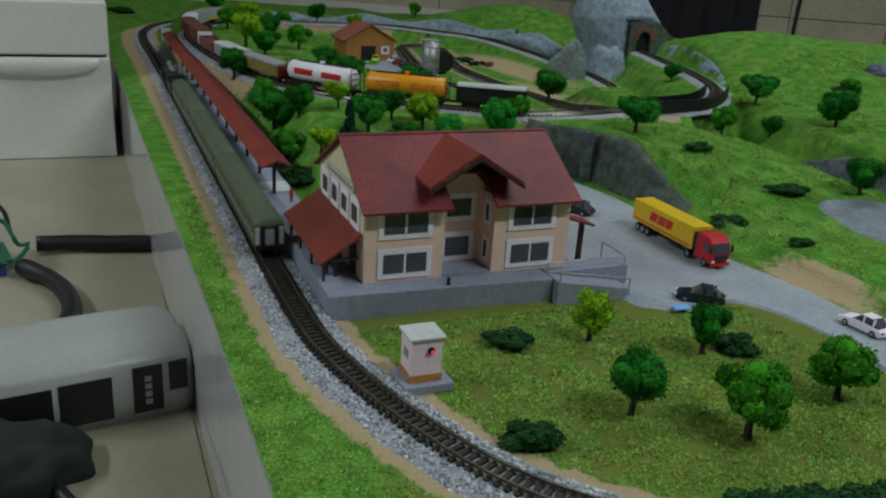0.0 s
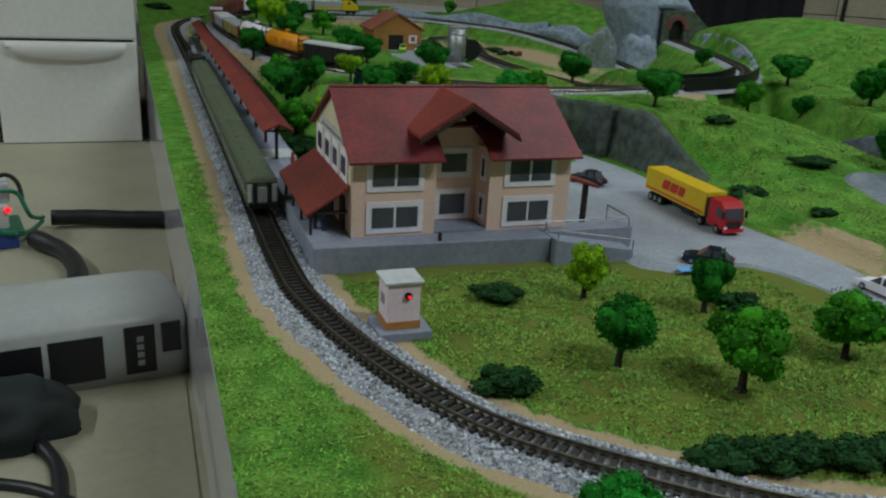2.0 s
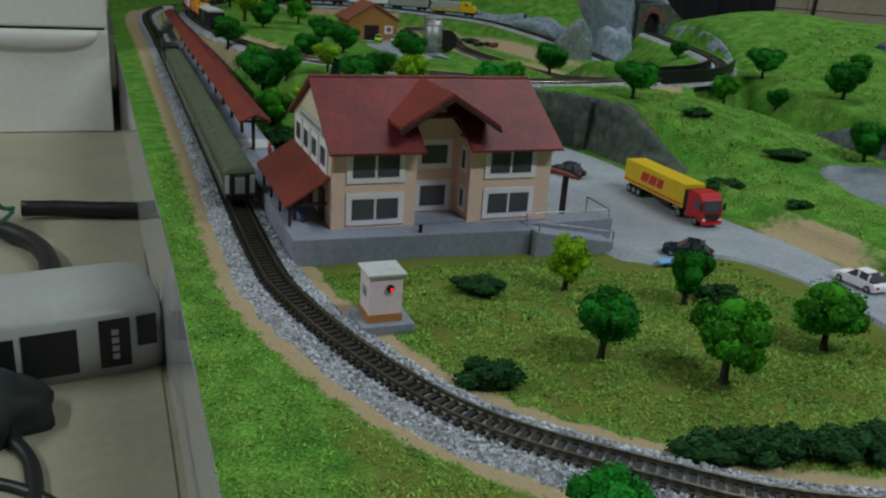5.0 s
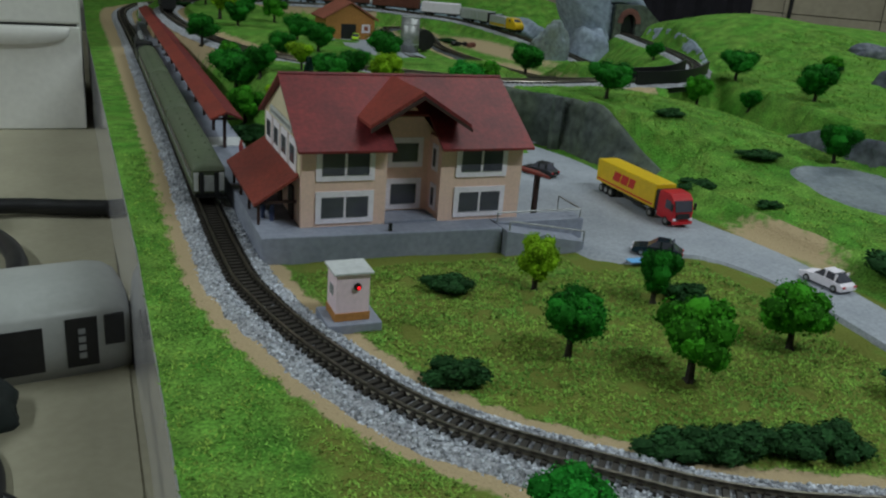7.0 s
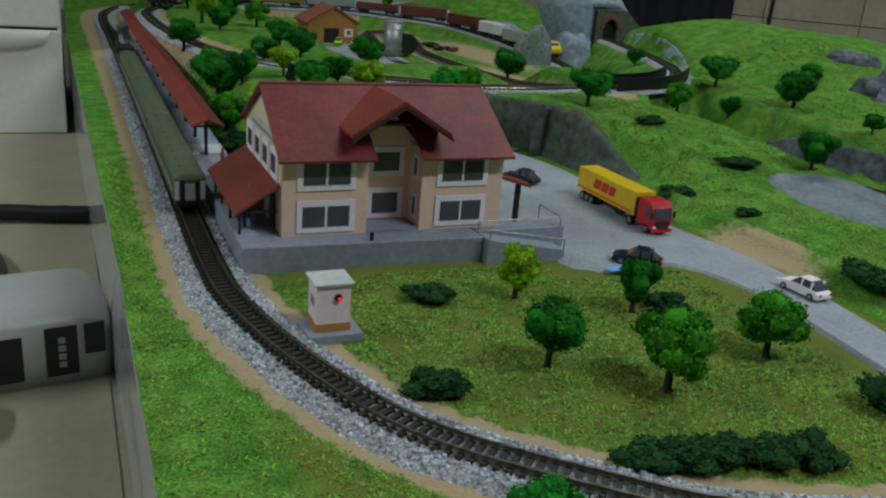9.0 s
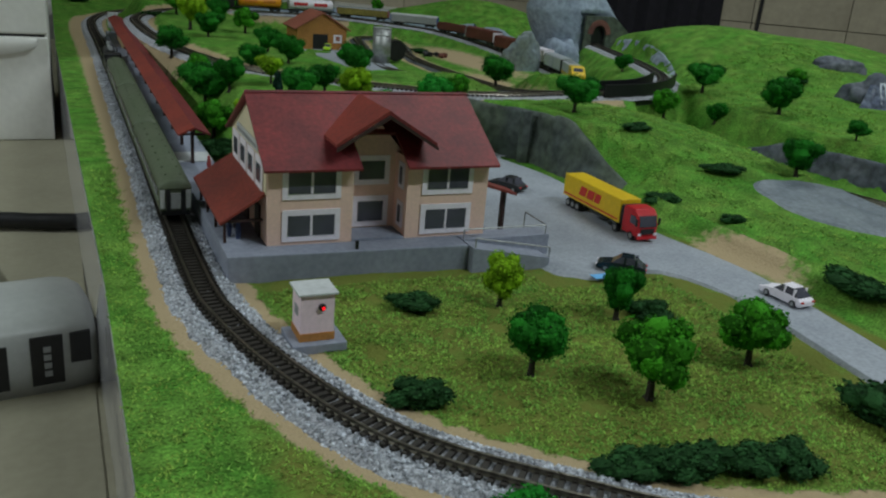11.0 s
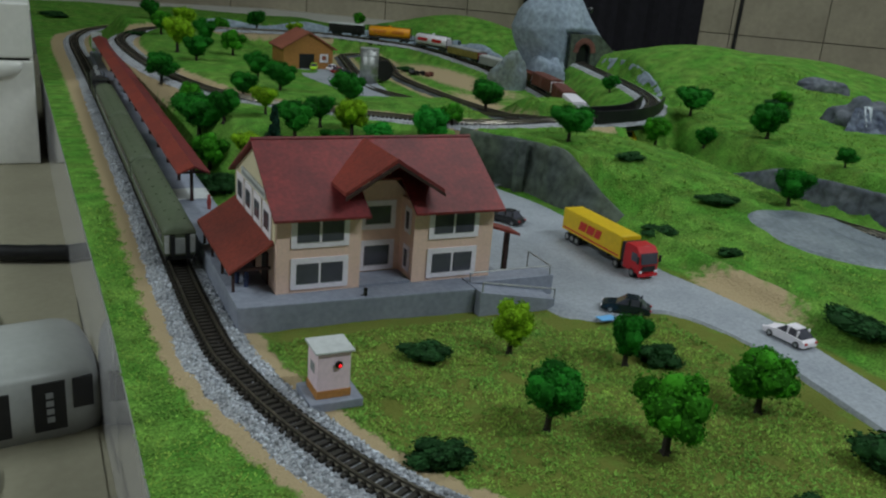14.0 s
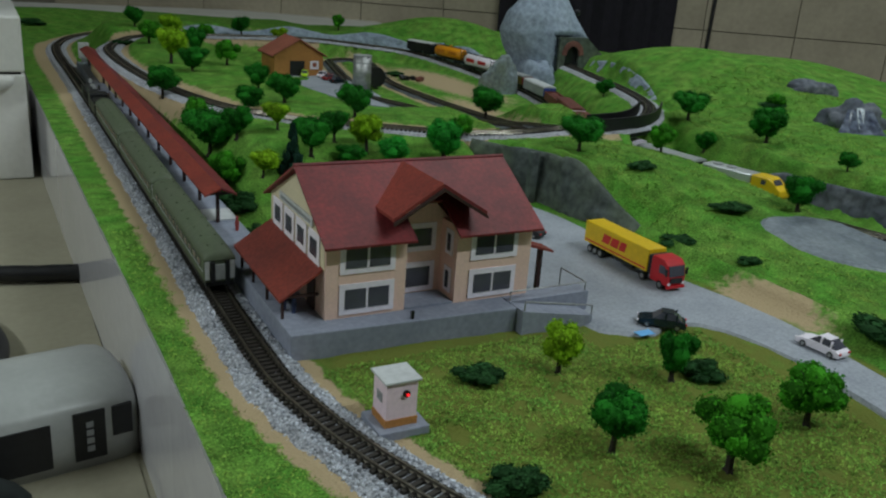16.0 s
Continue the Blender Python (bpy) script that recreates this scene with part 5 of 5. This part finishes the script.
def waterfall():
    top = thing("waterfall", "small painted waterfall with white foam on dark rock", "waterfall", (0.80, 0.275, 0.040), -35)
    bm = bmesh.new()
    bmesh.ops.create_icosphere(bm, subdivisions=4, radius=1.0)
    for v in bm.verts:
        v.co *= 1 + 0.30 * noise.noise(v.co * 2.1) + 0.10 * noise.noise(v.co * 7)
        v.co = Vector((v.co.x * 0.042, v.co.y * 0.022 + 0.004, max(-0.3, v.co.z) * 0.034 + 0.010))
    part("rock_bank", bm, M["rockblue"], top, "dark wet rock", True)
    bm = bmesh.new()
    rows = []
    for j in range(15):
        u = j / 14
        row = []
        for i in range(17):
            v = i / 16 - 0.5
            z = 0.036 * (1 - u) ** 1.5 + 0.0012 * noise.noise(Vector((i * 0.9, u * 2.0, 4)))
            row.append(bm.verts.new((v * (0.030 + 0.046 * u), -0.014 - 0.040 * u + 0.002 * noise.noise(Vector((i * 1.3, u, 1))), z)))
        rows.append(row)
    for p, q in zip(rows, rows[1:]):
        for i in range(16):
            bm.faces.new((p[i], p[i + 1], q[i + 1], q[i]))
    part("falling_water", bm, M["water"], top, "dark glossy falling water", True)
    bm = bmesh.new()
    rows = []
    for j in range(8):
        u = j / 7
        row = [bm.verts.new(((i / 8 - 0.5) * (0.010 - 0.004 * u), -0.0125 - 0.020 * u, 0.0385 * (1 - u * 0.5) ** 1.5 + 0.0016 * noise.noise(Vector((i * 1.7, j * 1.1, 7))))) for i in range(9)]
        rows.append(row)
    for p, q in zip(rows, rows[1:]):
        for i in range(8):
            bm.faces.new((p[i], p[i + 1], q[i + 1], q[i]))
    part("foam", bm, M["foam"], top, "white streak of foam", True)


waterfall()


# ---- freight train ----
def bogies(top, h, dark=True):
    for e in (-1, 1):
        bm = bmesh.new()
        for s in (-1, 1):
            for w in (-0.006, 0.006):
                rod(bm, (e * (h - 0.016) + w, s * 0.005 - 0.001, 0.0032), (e * (h - 0.016) + w, s * 0.005 + 0.001, 0.0032), 0.0032, sides=12)
            box(bm, e * (h - 0.016) - 0.010, e * (h - 0.016) + 0.010, s * 0.0070 - 0.0007, s * 0.0070 + 0.0007, 0.0022, 0.0048)
        part("bogie", bm, M["black"], top)
        boxpart("coupler", (e * h - 0.0035, e * h + 0.0035, -0.0012, 0.0012, 0.0042, 0.0062), M["black"], top)
    boxpart("underframe", (-h + 0.001, h - 0.001, -0.0085, 0.0085, 0.0052, 0.0068), M["black"], top)


def box_wagon(length, body, roof, end, label, tall=0.0265):
    top = thing("box_wagon", label, "wagon", group="freight train")
    h = length / 2
    boxpart("body", (-h + 0.0015, h - 0.0015, -0.0105, 0.0105, 0.0069, tall - 0.003), body, top, bevel=0.0004)
    bm = bmesh.new()
    prism(bm, [(-0.0108, tall - 0.0029), (0.0108, tall - 0.0029), (0.0100, tall - 0.0010), (0.0, tall), (-0.0100, tall - 0.0010)], -h + 0.001, h - 0.001, "x")
    part("roof", bm, roof, top)
    for e in (-1, 1):
        boxpart("end_panel", (e * (h - 0.0008) - 0.0006, e * (h - 0.0008) + 0.0006, -0.0102, 0.0102, 0.0072, tall - 0.0032), end, top)
    for s in (-1, 1):
        boxpart("sliding_door", (-0.009, 0.009, s * 0.0108 - 0.0003, s * 0.0108 + 0.0003, 0.0075, tall - 0.0035), body, top)
        bm = bmesh.new()
        for k in range(10):
            x = -h + 0.006 + k * (length - 0.012) / 9
            box(bm, x - 0.0004, x + 0.0004, s * 0.0107 - 0.0004, s * 0.0107 + 0.0004, 0.0072, tall - 0.0034)
        part("side_ribs", bm, body, top)
    bogies(top, h)
    return top


def tank_wagon(length, paint, label, patch=None):
    top = thing("tank_wagon", label, "wagon", group="freight train")
    h = length / 2
    bm = bmesh.new()
    prof = [(-h + 0.004, 0.006), (-h + 0.005, 0.0085), (-h + 0.0075, 0.0105), (h - 0.0075, 0.0105), (h - 0.005, 0.0085), (h - 0.004, 0.006)]
    rings = []
    for x, r in prof:
        rings.append([bm.verts.new((x, math.cos(6.28319 * k / 24) * r, 0.0182 + math.sin(6.28319 * k / 24) * r)) for k in range(24)])
    for a, b in zip(rings, rings[1:]):
        for k in range(24):
            bm.faces.new((a[k], b[k], b[(k + 1) % 24], a[(k + 1) % 24]))
    bm.faces.new(rings[0])
    bm.faces.new(rings[-1][::-1])
    part("tank", bm, paint, top, smooth=True)
    if patch:
        for s in (-1, 1):
            for x0, x1 in ((-h * 0.70, -h * 0.14), (h * 0.12, h * 0.66)):
                bm = bmesh.new()
                arc = [(s * 0.0107 * math.cos(a), 0.0182 + 0.0107 * math.sin(a)) for a in (-0.25, -0.05, 0.15, 0.35)]
                inner = [(s * 0.0104 * math.cos(a), 0.0182 + 0.0104 * math.sin(a)) for a in (0.35, 0.15, -0.05, -0.25)]
                prism(bm, arc + inner, x0, x1, "x")
                part("painted_panel", bm, patch, top)
    boxpart("walkway", (-h * 0.75, h * 0.75, -0.0022, 0.0022, 0.0292, 0.0299), M["black"], top)
    for e in (-1, 1):
        bm = bmesh.new()
        for s in (-1, 1):
            rod(bm, (e * (h - 0.003), s * 0.008, 0.007), (e * (h - 0.003), s * 0.008, 0.029), 0.0005, sides=6)
        for z in (0.012, 0.018, 0.024, 0.029):
            rod(bm, (e * (h - 0.003), -0.008, z), (e * (h - 0.003), 0.008, z), 0.0005, sides=6)
        part("end_ladder", bm, M["black"], top)
    bm = bmesh.new()
    rod(bm, (0, 0, 0.0285), (0, 0, 0.0318), 0.0028, sides=12)
    part("dome", bm, paint, top)
    bogies(top, h)
    return top


def hopper_wagon(length, paint, label, load=None):
    top = thing("open_wagon", label, "wagon", group="freight train")
    h = length / 2
    for s in (-1, 1):
        boxpart("side", (-h + 0.002, h - 0.002, s * 0.0100 - 0.0005, s * 0.0100 + 0.0005, 0.0069, 0.0195), paint, top)
        boxpart("end", (s * (h - 0.002) - 0.0005, s * (h - 0.002) + 0.0005, -0.0095, 0.0095, 0.0069, 0.0195), paint, top)
    bm = bmesh.new()
    box(bm, -h + 0.003, h - 0.003, -0.0094, 0.0094, 0.0075, 0.0165)
    bmesh.ops.subdivide_edges(bm, edges=bm.edges[:], cuts=5, use_grid_fill=True)
    for v in bm.verts:
        if v.co.z > 0.016:
            v.co.z += 0.0035 * noise.noise(v.co * 150)
    part("load", bm, load or M["black"], top, "dark loose load")
    bogies(top, h)
    return top


def diesel(length):
    top = thing("diesel_locomotive", "silver and yellow diesel locomotive leading the freight train", "locomotive", group="freight train")
    h = length / 2
    bm = bmesh.new()
    prism(bm, [(-h + 0.001, 0.0069), (h - 0.036, 0.0069), (h - 0.036, 0.0265), (-h + 0.001, 0.0265)], -0.0100, 0.0100, "y")
    bevelled(bm, 0.0015, 2)
    part("engine_hood", bm, M["silver"], top, "silver-grey hood")
    bm = bmesh.new()
    prism(bm, [(h - 0.0355, 0.0069), (h - 0.003, 0.0069), (h - 0.001, 0.0110), (h - 0.002, 0.0165), (h - 0.009, 0.0195), (h - 0.014, 0.0255), (h - 0.018, 0.0268), (h - 0.0355, 0.0268)], -0.0102, 0.0102, "y")
    bevelled(bm, 0.0013, 2)
    cab = part("cab", bm, M["yellow"], top, "yellow cab and nose")
    bm = bmesh.new()
    prism(bm, [(h - 0.0100, 0.0203), (h - 0.0094, 0.0203), (h - 0.0128, 0.0250), (h - 0.0134, 0.0250)], -0.0070, 0.0070, "y")
    part("windscreen", bm, M["glass"], cab)
    for s in (-1, 1):
        boxpart("side_window", (h - 0.024, h - 0.019, s * 0.0103 - 0.0003, s * 0.0103 + 0.0003, 0.0195, 0.0240), M["glass"], cab)
        boxpart("side_stripe", (-h + 0.004, h - 0.038, s * 0.0101 - 0.0003, s * 0.0101 + 0.0003, 0.0085, 0.0130), M["yellow"], top)
        bm = bmesh.new()
        for k in range(6):
            x = -h + 0.008 + k * 0.0060
            rod(bm, (x, s * 0.0106, 0.0069), (x, s * 0.0106, 0.0135), 0.0003, sides=5)
        rod(bm, (-h + 0.008, s * 0.0106, 0.0135), (h - 0.040, s * 0.0106, 0.0135), 0.0003, sides=5)
        part("handrail", bm, M["steel"], top)
    for k in range(2):
        bm = bmesh.new()
        rod(bm, (-h + 0.014 + k * 0.016, 0, 0.0264), (-h + 0.014 + k * 0.016, 0, 0.0278), 0.0055, sides=16)
        part("roof_fan", bm, M["grey"], top)
    bogies(top, h)
    return top


ARC = spline(FREIGHT_PATH, 0.004)


def on_path(s):
    k = min(max(s / 0.004, 0.0), len(ARC) - 1.001)
    i = int(k)
    return ARC[i].lerp(ARC[i + 1], k - i)


TRAIN = [
    (0.073, lambda: box_wagon(0.073, M["black"], M["lightgrey"], M["black"], "short dark box wagon with a pale roof", 0.0255)),
    (0.095, lambda: tank_wagon(0.095, M["orange"], "orange tank wagon with black end ladders", M["logo_dark"])),
    (0.100, lambda: tank_wagon(0.100, M["white"], "white tank wagon with red panels", M["red"])),
    (0.108, lambda: box_wagon(0.108, M["olive"], M["grey"], M["maroon"], "olive yellow wagon with maroon ends", 0.0225)),
    (0.098, lambda: box_wagon(0.098, M["grey"], M["lightgrey"], M["blue"], "grey wagon with blue ends", 0.0235)),
    (0.088, lambda: hopper_wagon(0.088, M["brown"], "brown open wagon with a loose load", M["brown"])),
    (0.100, lambda: box_wagon(0.100, M["brown"], M["brown"], M["white"], "red-brown box wagon with white end", 0.0275)),
    (0.098, lambda: box_wagon(0.098, M["brown"], M["brown"], M["brown"], "plain red-brown box wagon with ribs", 0.0270)),
    (0.080, lambda: box_wagon(0.080, M["white"], M["white"], M["white"], "white box wagon with ribbed sides", 0.0275)),
    (0.084, lambda: box_wagon(0.084, M["silver"], M["silver"], M["black"], "pale silver box wagon with ribbed sides", 0.0270)),
    (0.094, lambda: diesel(0.094)),
]
M["olive"] = mat("wagon_olive", (0.30, 0.24, 0.06), 0.6, 0.2, 300)
M["logo_dark"] = mat("faded_orange", (0.72, 0.22, 0.01), 0.5, 0.2, 300)
SPEED, TAIL = 0.1015, 0.8295
WAGONS = []
along = TAIL
for size, build in TRAIN:
    WAGONS.append((build(), along + 0.002, along + size - 0.002))
    along += size + 0.007


# ---- lower shelf, cabinet, devices beside the layout ----
def shelf_side():
    ob = boxpart("side_shelf", (-1.3, -0.0700, -0.9, 2.1, -0.135, -0.1155), M["shelf"])
    tagged(ob, "beige sheet-covered shelf beside the layout", "shelf", kind="structure")
    bm = bmesh.new()
    prism(bm, [(-0.60, -0.6), (-0.0905, -0.6), (-0.0935, 0.372), (-0.18, 0.352), (-0.60, 0.30)], -0.1154, -0.1141, "z")
    tagged(part("cover_sheet", bm, M["shelf"]), "second beige sheet laid over the shelf with a visible edge", "sheet", kind="structure")
    top = thing("white_cabinet", "white cabinet with a dark drawer gap and recessed handle", "cabinet", (0, 0, 0))
    boxpart("lower_front", (-0.300, -0.1135, 0.868, 1.22, -0.1150, 0.0290), M["cabinet"], top, bevel=0.002)
    boxpart("upper_drawer", (-0.300, -0.1135, 0.868, 1.22, 0.0325, 0.106), M["cabinet"], top, bevel=0.003)
    boxpart("gap", (-0.298, -0.1180, 0.873, 1.21, 0.0291, 0.0324), M["black"], top, "dark gap")
    bm = bmesh.new()
    n = 24
    for k in range(n):
        a, b = math.pi * k / n, math.pi * (k + 1) / n
        p = lambda u: (-0.205 - 0.078 * math.cos(u), 0.0285 - 0.0230 * max(0.0, math.sin(u)) ** 0.6)
        (x0, z0), (x1, z1) = p(a), p(b)
        vs = [bm.verts.new(v) for v in ((x0, 0.8675, 0.0285), (x1, 0.8675, 0.0285), (x1, 0.857, z1), (x0, 0.857, z0))]
        bm.faces.new(vs)
        vs = [bm.verts.new(v) for v in ((x0, 0.857, z0), (x1, 0.857, z1), (x1, 0.8675, z1 - 0.002), (x0, 0.8675, z0 - 0.002))]
        bm.faces.new(vs)
    bmesh.ops.remove_doubles(bm, verts=bm.verts[:], dist=0.0002)
    part("handle", bm, M["cabinet"], top, "curved lip handle", True)
    ob = boxpart("wall_side", (-1.3, -0.306, 0.88, 0.92, -0.1149, 0.9), M["shelf"])
    tagged(ob, "beige board beside the white cabinet", "board", kind="structure")


shelf_side()


def tube(name, pts, r, material, label, category, closed_ends=True):
    bm = bmesh.new()
    path = spline(pts, 0.006)
    rings = []
    for k, p in enumerate(path):
        d = (path[min(k + 1, len(path) - 1)] - path[max(k - 1, 0)]).normalized()
        q = d.to_track_quat("Z", "Y").to_matrix()
        rr = r * (1 + 0.10 * noise.noise(p * 60))
        rings.append([bm.verts.new(p + q @ Vector((math.cos(6.28319 * i / 12) * rr, math.sin(6.28319 * i / 12) * rr, 0))) for i in range(12)])
    for a, b in zip(rings, rings[1:]):
        for i in range(12):
            bm.faces.new((a[i], a[(i + 1) % 12], b[(i + 1) % 12], b[i]))
    bm.faces.new(rings[0][::-1])
    bm.faces.new(rings[-1])
    return tagged(part(name, bm, material, smooth=True), label, category)


def side_devices():
    tube("thick_cable", [(-0.205, 0.463, -0.104), (-0.17, 0.462, -0.105), (-0.135, 0.455, -0.106), (-0.0890, 0.446, -0.106)], 0.0085, M["black"], "thick black wrapped cable on the shelf", "cable")
    tube("hose_loop", [(-0.215, 0.40, -0.105), (-0.188, 0.36, -0.105), (-0.173, 0.31, -0.105), (-0.172, 0.27, -0.106), (-0.185, 0.23, -0.106), (-0.20, 0.20, -0.106)], 0.0085, M["black"], "black ribbed hose bending across the shelf", "hose")
    tube("thin_cable", [(-0.26, 0.01, -0.112), (-0.21, 0.0, -0.112), (-0.17, -0.02, -0.112), (-0.14, -0.06, -0.112), (-0.12, -0.12, -0.112)], 0.0035, M["black"], "thin black cable on the shelf", "cable")
    tube("thin_cable", [(-0.185, 0.06, -0.108), (-0.178, 0.03, -0.110), (-0.166, 0.0, -0.112), (-0.160, -0.06, -0.112)], 0.0045, M["black"], "thin black cable on the shelf", "cable")
    # white rounded housing with dark windows
    top = thing("white_housing", "white rounded plastic housing with dark window panels", "device", (-0.092, 0.150, -0.1152), 8)
    bm = bmesh.new()
    sect = [(-0.043, 0.0), (-0.0445, 0.020), (-0.0440, 0.044), (-0.041, 0.0475), (-0.034, 0.053), (-0.020, 0.057), (0.0, 0.058), (0.020, 0.057), (0.034, 0.053), (0.041, 0.0475), (0.044, 0.044), (0.0445, 0.020), (0.043, 0.0)]
    rings = []
    for x, f in ((-0.34, 1.0), (-0.020, 1.0), (-0.010, 0.97), (-0.004, 0.90), (-0.001, 0.80)):
        rings.append([bm.verts.new((x, p * f, q * f)) for p, q in sect])
    for a, b in zip(rings, rings[1:]):
        for k in range(len(sect)):
            bm.faces.new((a[k], a[(k + 1) % len(sect)], b[(k + 1) % len(sect)], b[k]))
    bm.faces.new(rings[0])
    bm.faces.new(rings[-1][::-1])
    part("shell", bm, M["plastic"], top, "white rounded shell", True)
    for a, b, z0, z1 in ((-0.091, -0.058, 0.008, 0.039), (-0.165, -0.095, 0.008, 0.038), (-0.0445, -0.0250, 0.008, 0.0425), (-0.0205, -0.0080, 0.021, 0.0425)):
        win = boxpart("window_panel", (a, b, -0.0452, -0.0425, z0, z1), M["black"], top, "dark window panel")
        if -0.046 < a < -0.040:
            for k in range(4):
                boxpart("lettering", (-0.0370, -0.0325, -0.0458, -0.0453, 0.014 + k * 0.0058, 0.0180 + k * 0.0058), M["grey"], win)
    boxpart("knob", (-0.0005, 0.003, -0.028, -0.018, 0.020, 0.028), M["black"], top, "black knob")
    for a in (-0.125, -0.035):
        boxpart("clip", (a, a + 0.010, -0.0405, -0.0365, 0.0445, 0.0470), M["black"], top)
    ob = thing("dark_cloth", "dark green cloth lying on the shelf", "bag", (-0.215, 0.055, -0.1152), 0)
    bm = bmesh.new()
    bmesh.ops.create_icosphere(bm, subdivisions=4, radius=1)
    for v in bm.verts:
        v.co *= 1 + 0.25 * noise.noise(v.co * 2.5)
        v.co = Vector((v.co.x * 0.055, v.co.y * 0.035, max(-0.2, v.co.z) * 0.030 + 0.006))
    part("cloth", bm, M["darkgreen_cloth"], ob, smooth=True)
    # green circuit module with red light and loose wires
    mod = thing("circuit_module", "green circuit module with wires and a red lamp", "electronics", (-0.255, 0.42, -0.1152), 12)
    boxpart("blue_base", (-0.030, 0.022, -0.020, 0.030, 0.0, 0.014), M["blue"], mod, "blue base block", 0.001)
    boxpart("board", (-0.034, 0.028, -0.022, 0.034, 0.0145, 0.0170), M["pcb"], mod, "green circuit board")
    boxpart("clear_cover", (-0.034, 0.020, 0.0, 0.034, 0.040, 0.060), M["lightgrey"], mod, "pale translucent cover", 0.002)
    boxpart("connector", (-0.010, 0.016, -0.010, 0.012, 0.0171, 0.040), M["lightgrey"], mod, bevel=0.001)
    bm = bmesh.new()
    bmesh.ops.create_uvsphere(bm, u_segments=12, v_segments=8, radius=0.003, matrix=Matrix.Translation((0.016, -0.012, 0.036)))
    part("red_lamp", bm, M["led_red"], mod, "lit red lamp", True)
    for pts in (((0.010, -0.01, 0.055), (0.026, -0.005, 0.050), (0.034, -0.012, 0.030), (0.044, 0.020, 0.016), (0.052, 0.035, 0.012)),
                ((0.0, -0.015, 0.018), (0.020, -0.022, 0.014), (0.036, 0.0, 0.010), (0.050, 0.03, 0.010)),
                ((0.0, 0.0, 0.060), (0.018, 0.008, 0.066), (0.028, 0.0, 0.058), (0.030, -0.008, 0.040))):
        bm = bmesh.new()
        path = spline(pts, 0.004)
        for a, b in zip(path, path[1:]):
            rod(bm, a, b, 0.0022, sides=7)
        part("wire", bm, M["pcb"] if pts[0][2] < 0.06 else M["black"], mod, "green sheathed wire")


M["darkgreen_cloth"] = mat("dark_cloth_bag", (0.010, 0.016, 0.015), 0.85, 0.2, 60)
side_devices()


# ---- the room ----
def room():
    tagged(boxpart("floor", (-3.0, 4.0, -3.0, 5.0, -0.92, -0.90), M["floor"]), "dim tiled floor of the room", "floor", kind="structure")
    tagged(boxpart("ceiling", (-3.0, 4.0, -3.0, 5.0, 1.72, 1.76), M["room"]), "plain pale ceiling", "ceiling", kind="structure")
    for name, d in (("wall_south", (-3.0, 4.0, -3.1, -3.0, -0.9, 1.72)), ("wall_west", (-3.1, -3.0, -3.0, 5.0, -0.9, 1.72)), ("wall_north", (-3.0, 4.0, 5.0, 5.1, -0.9, 1.72))):
        tagged(boxpart(name, d, M["room"]), "plain pale room wall", "wall", kind="structure")
    turn = pose(2.03, 1.79, 0, 0, 0, -36.87)
    wall = tagged(boxpart("wall_tiled", (-2.6, 1.9, 0.006, 0.10, -0.9, 1.72), M["grout"]), "wall clad in large beige tiles", "wall", kind="structure")
    wall.matrix_basis = turn
    bm = bmesh.new()
    box(bm, 0.0015, 0.2985, -0.004, 0.005, 0.0015, 0.3985)
    tile = finish(bm, "tile", M["tile"])
    for j in range(14):
        for i in range(6):
            ob = new("tile", tile)
            ob.parent = wall
            ob.location = (-2.4 + j * 0.30 - 0.02, 0, -0.75 + i * 0.40)
    bm = bmesh.new()
    folds = [(-0.72 + k * 0.02, -0.035 + 0.012 * math.sin(k * 1.3) + 0.006 * math.sin(k * 0.47)) for k in range(31)]
    prism(bm, folds + [(-0.12, -0.006), (-0.72, -0.006)], -0.9, 1.5, "z")
    cur = tagged(part("curtain", bm, M["curtain"], smooth=False), "dark cloth curtain hanging against the tiled wall", "curtain")
    cur.matrix_basis = turn
    bm = bmesh.new()
    rod(bm, (-0.02, -0.012, -0.9), (0.03, -0.012, 1.5), 0.006, sides=8)
    cable = tagged(part("wall_cable", bm, M["black"]), "thin dark cable hanging down the tiled wall", "cable")
    cable.matrix_basis = turn
    ledge = tagged(boxpart("back_table", (-1.5, 1.1, 2.17, 2.80, -0.06, -0.012), M["cabinet"], bevel=0.004), "white table top behind the layout", "table")


room()


def motions():
    rows = 33
    for ob, a, b in WAGONS:
        keys = []
        for k in range(rows):
            t = 16.0 * k / (rows - 1)
            p, q = on_path(a + 0.010 + SPEED * t), on_path(b - 0.010 + SPEED * t)
            mid, d = (p + q) / 2, q - p
            keys.append((t, Matrix.Translation(mid) @ Matrix.Rotation(math.atan2(d.y, d.x), 4, "Z")))
        walk(ob, keys)


motions()
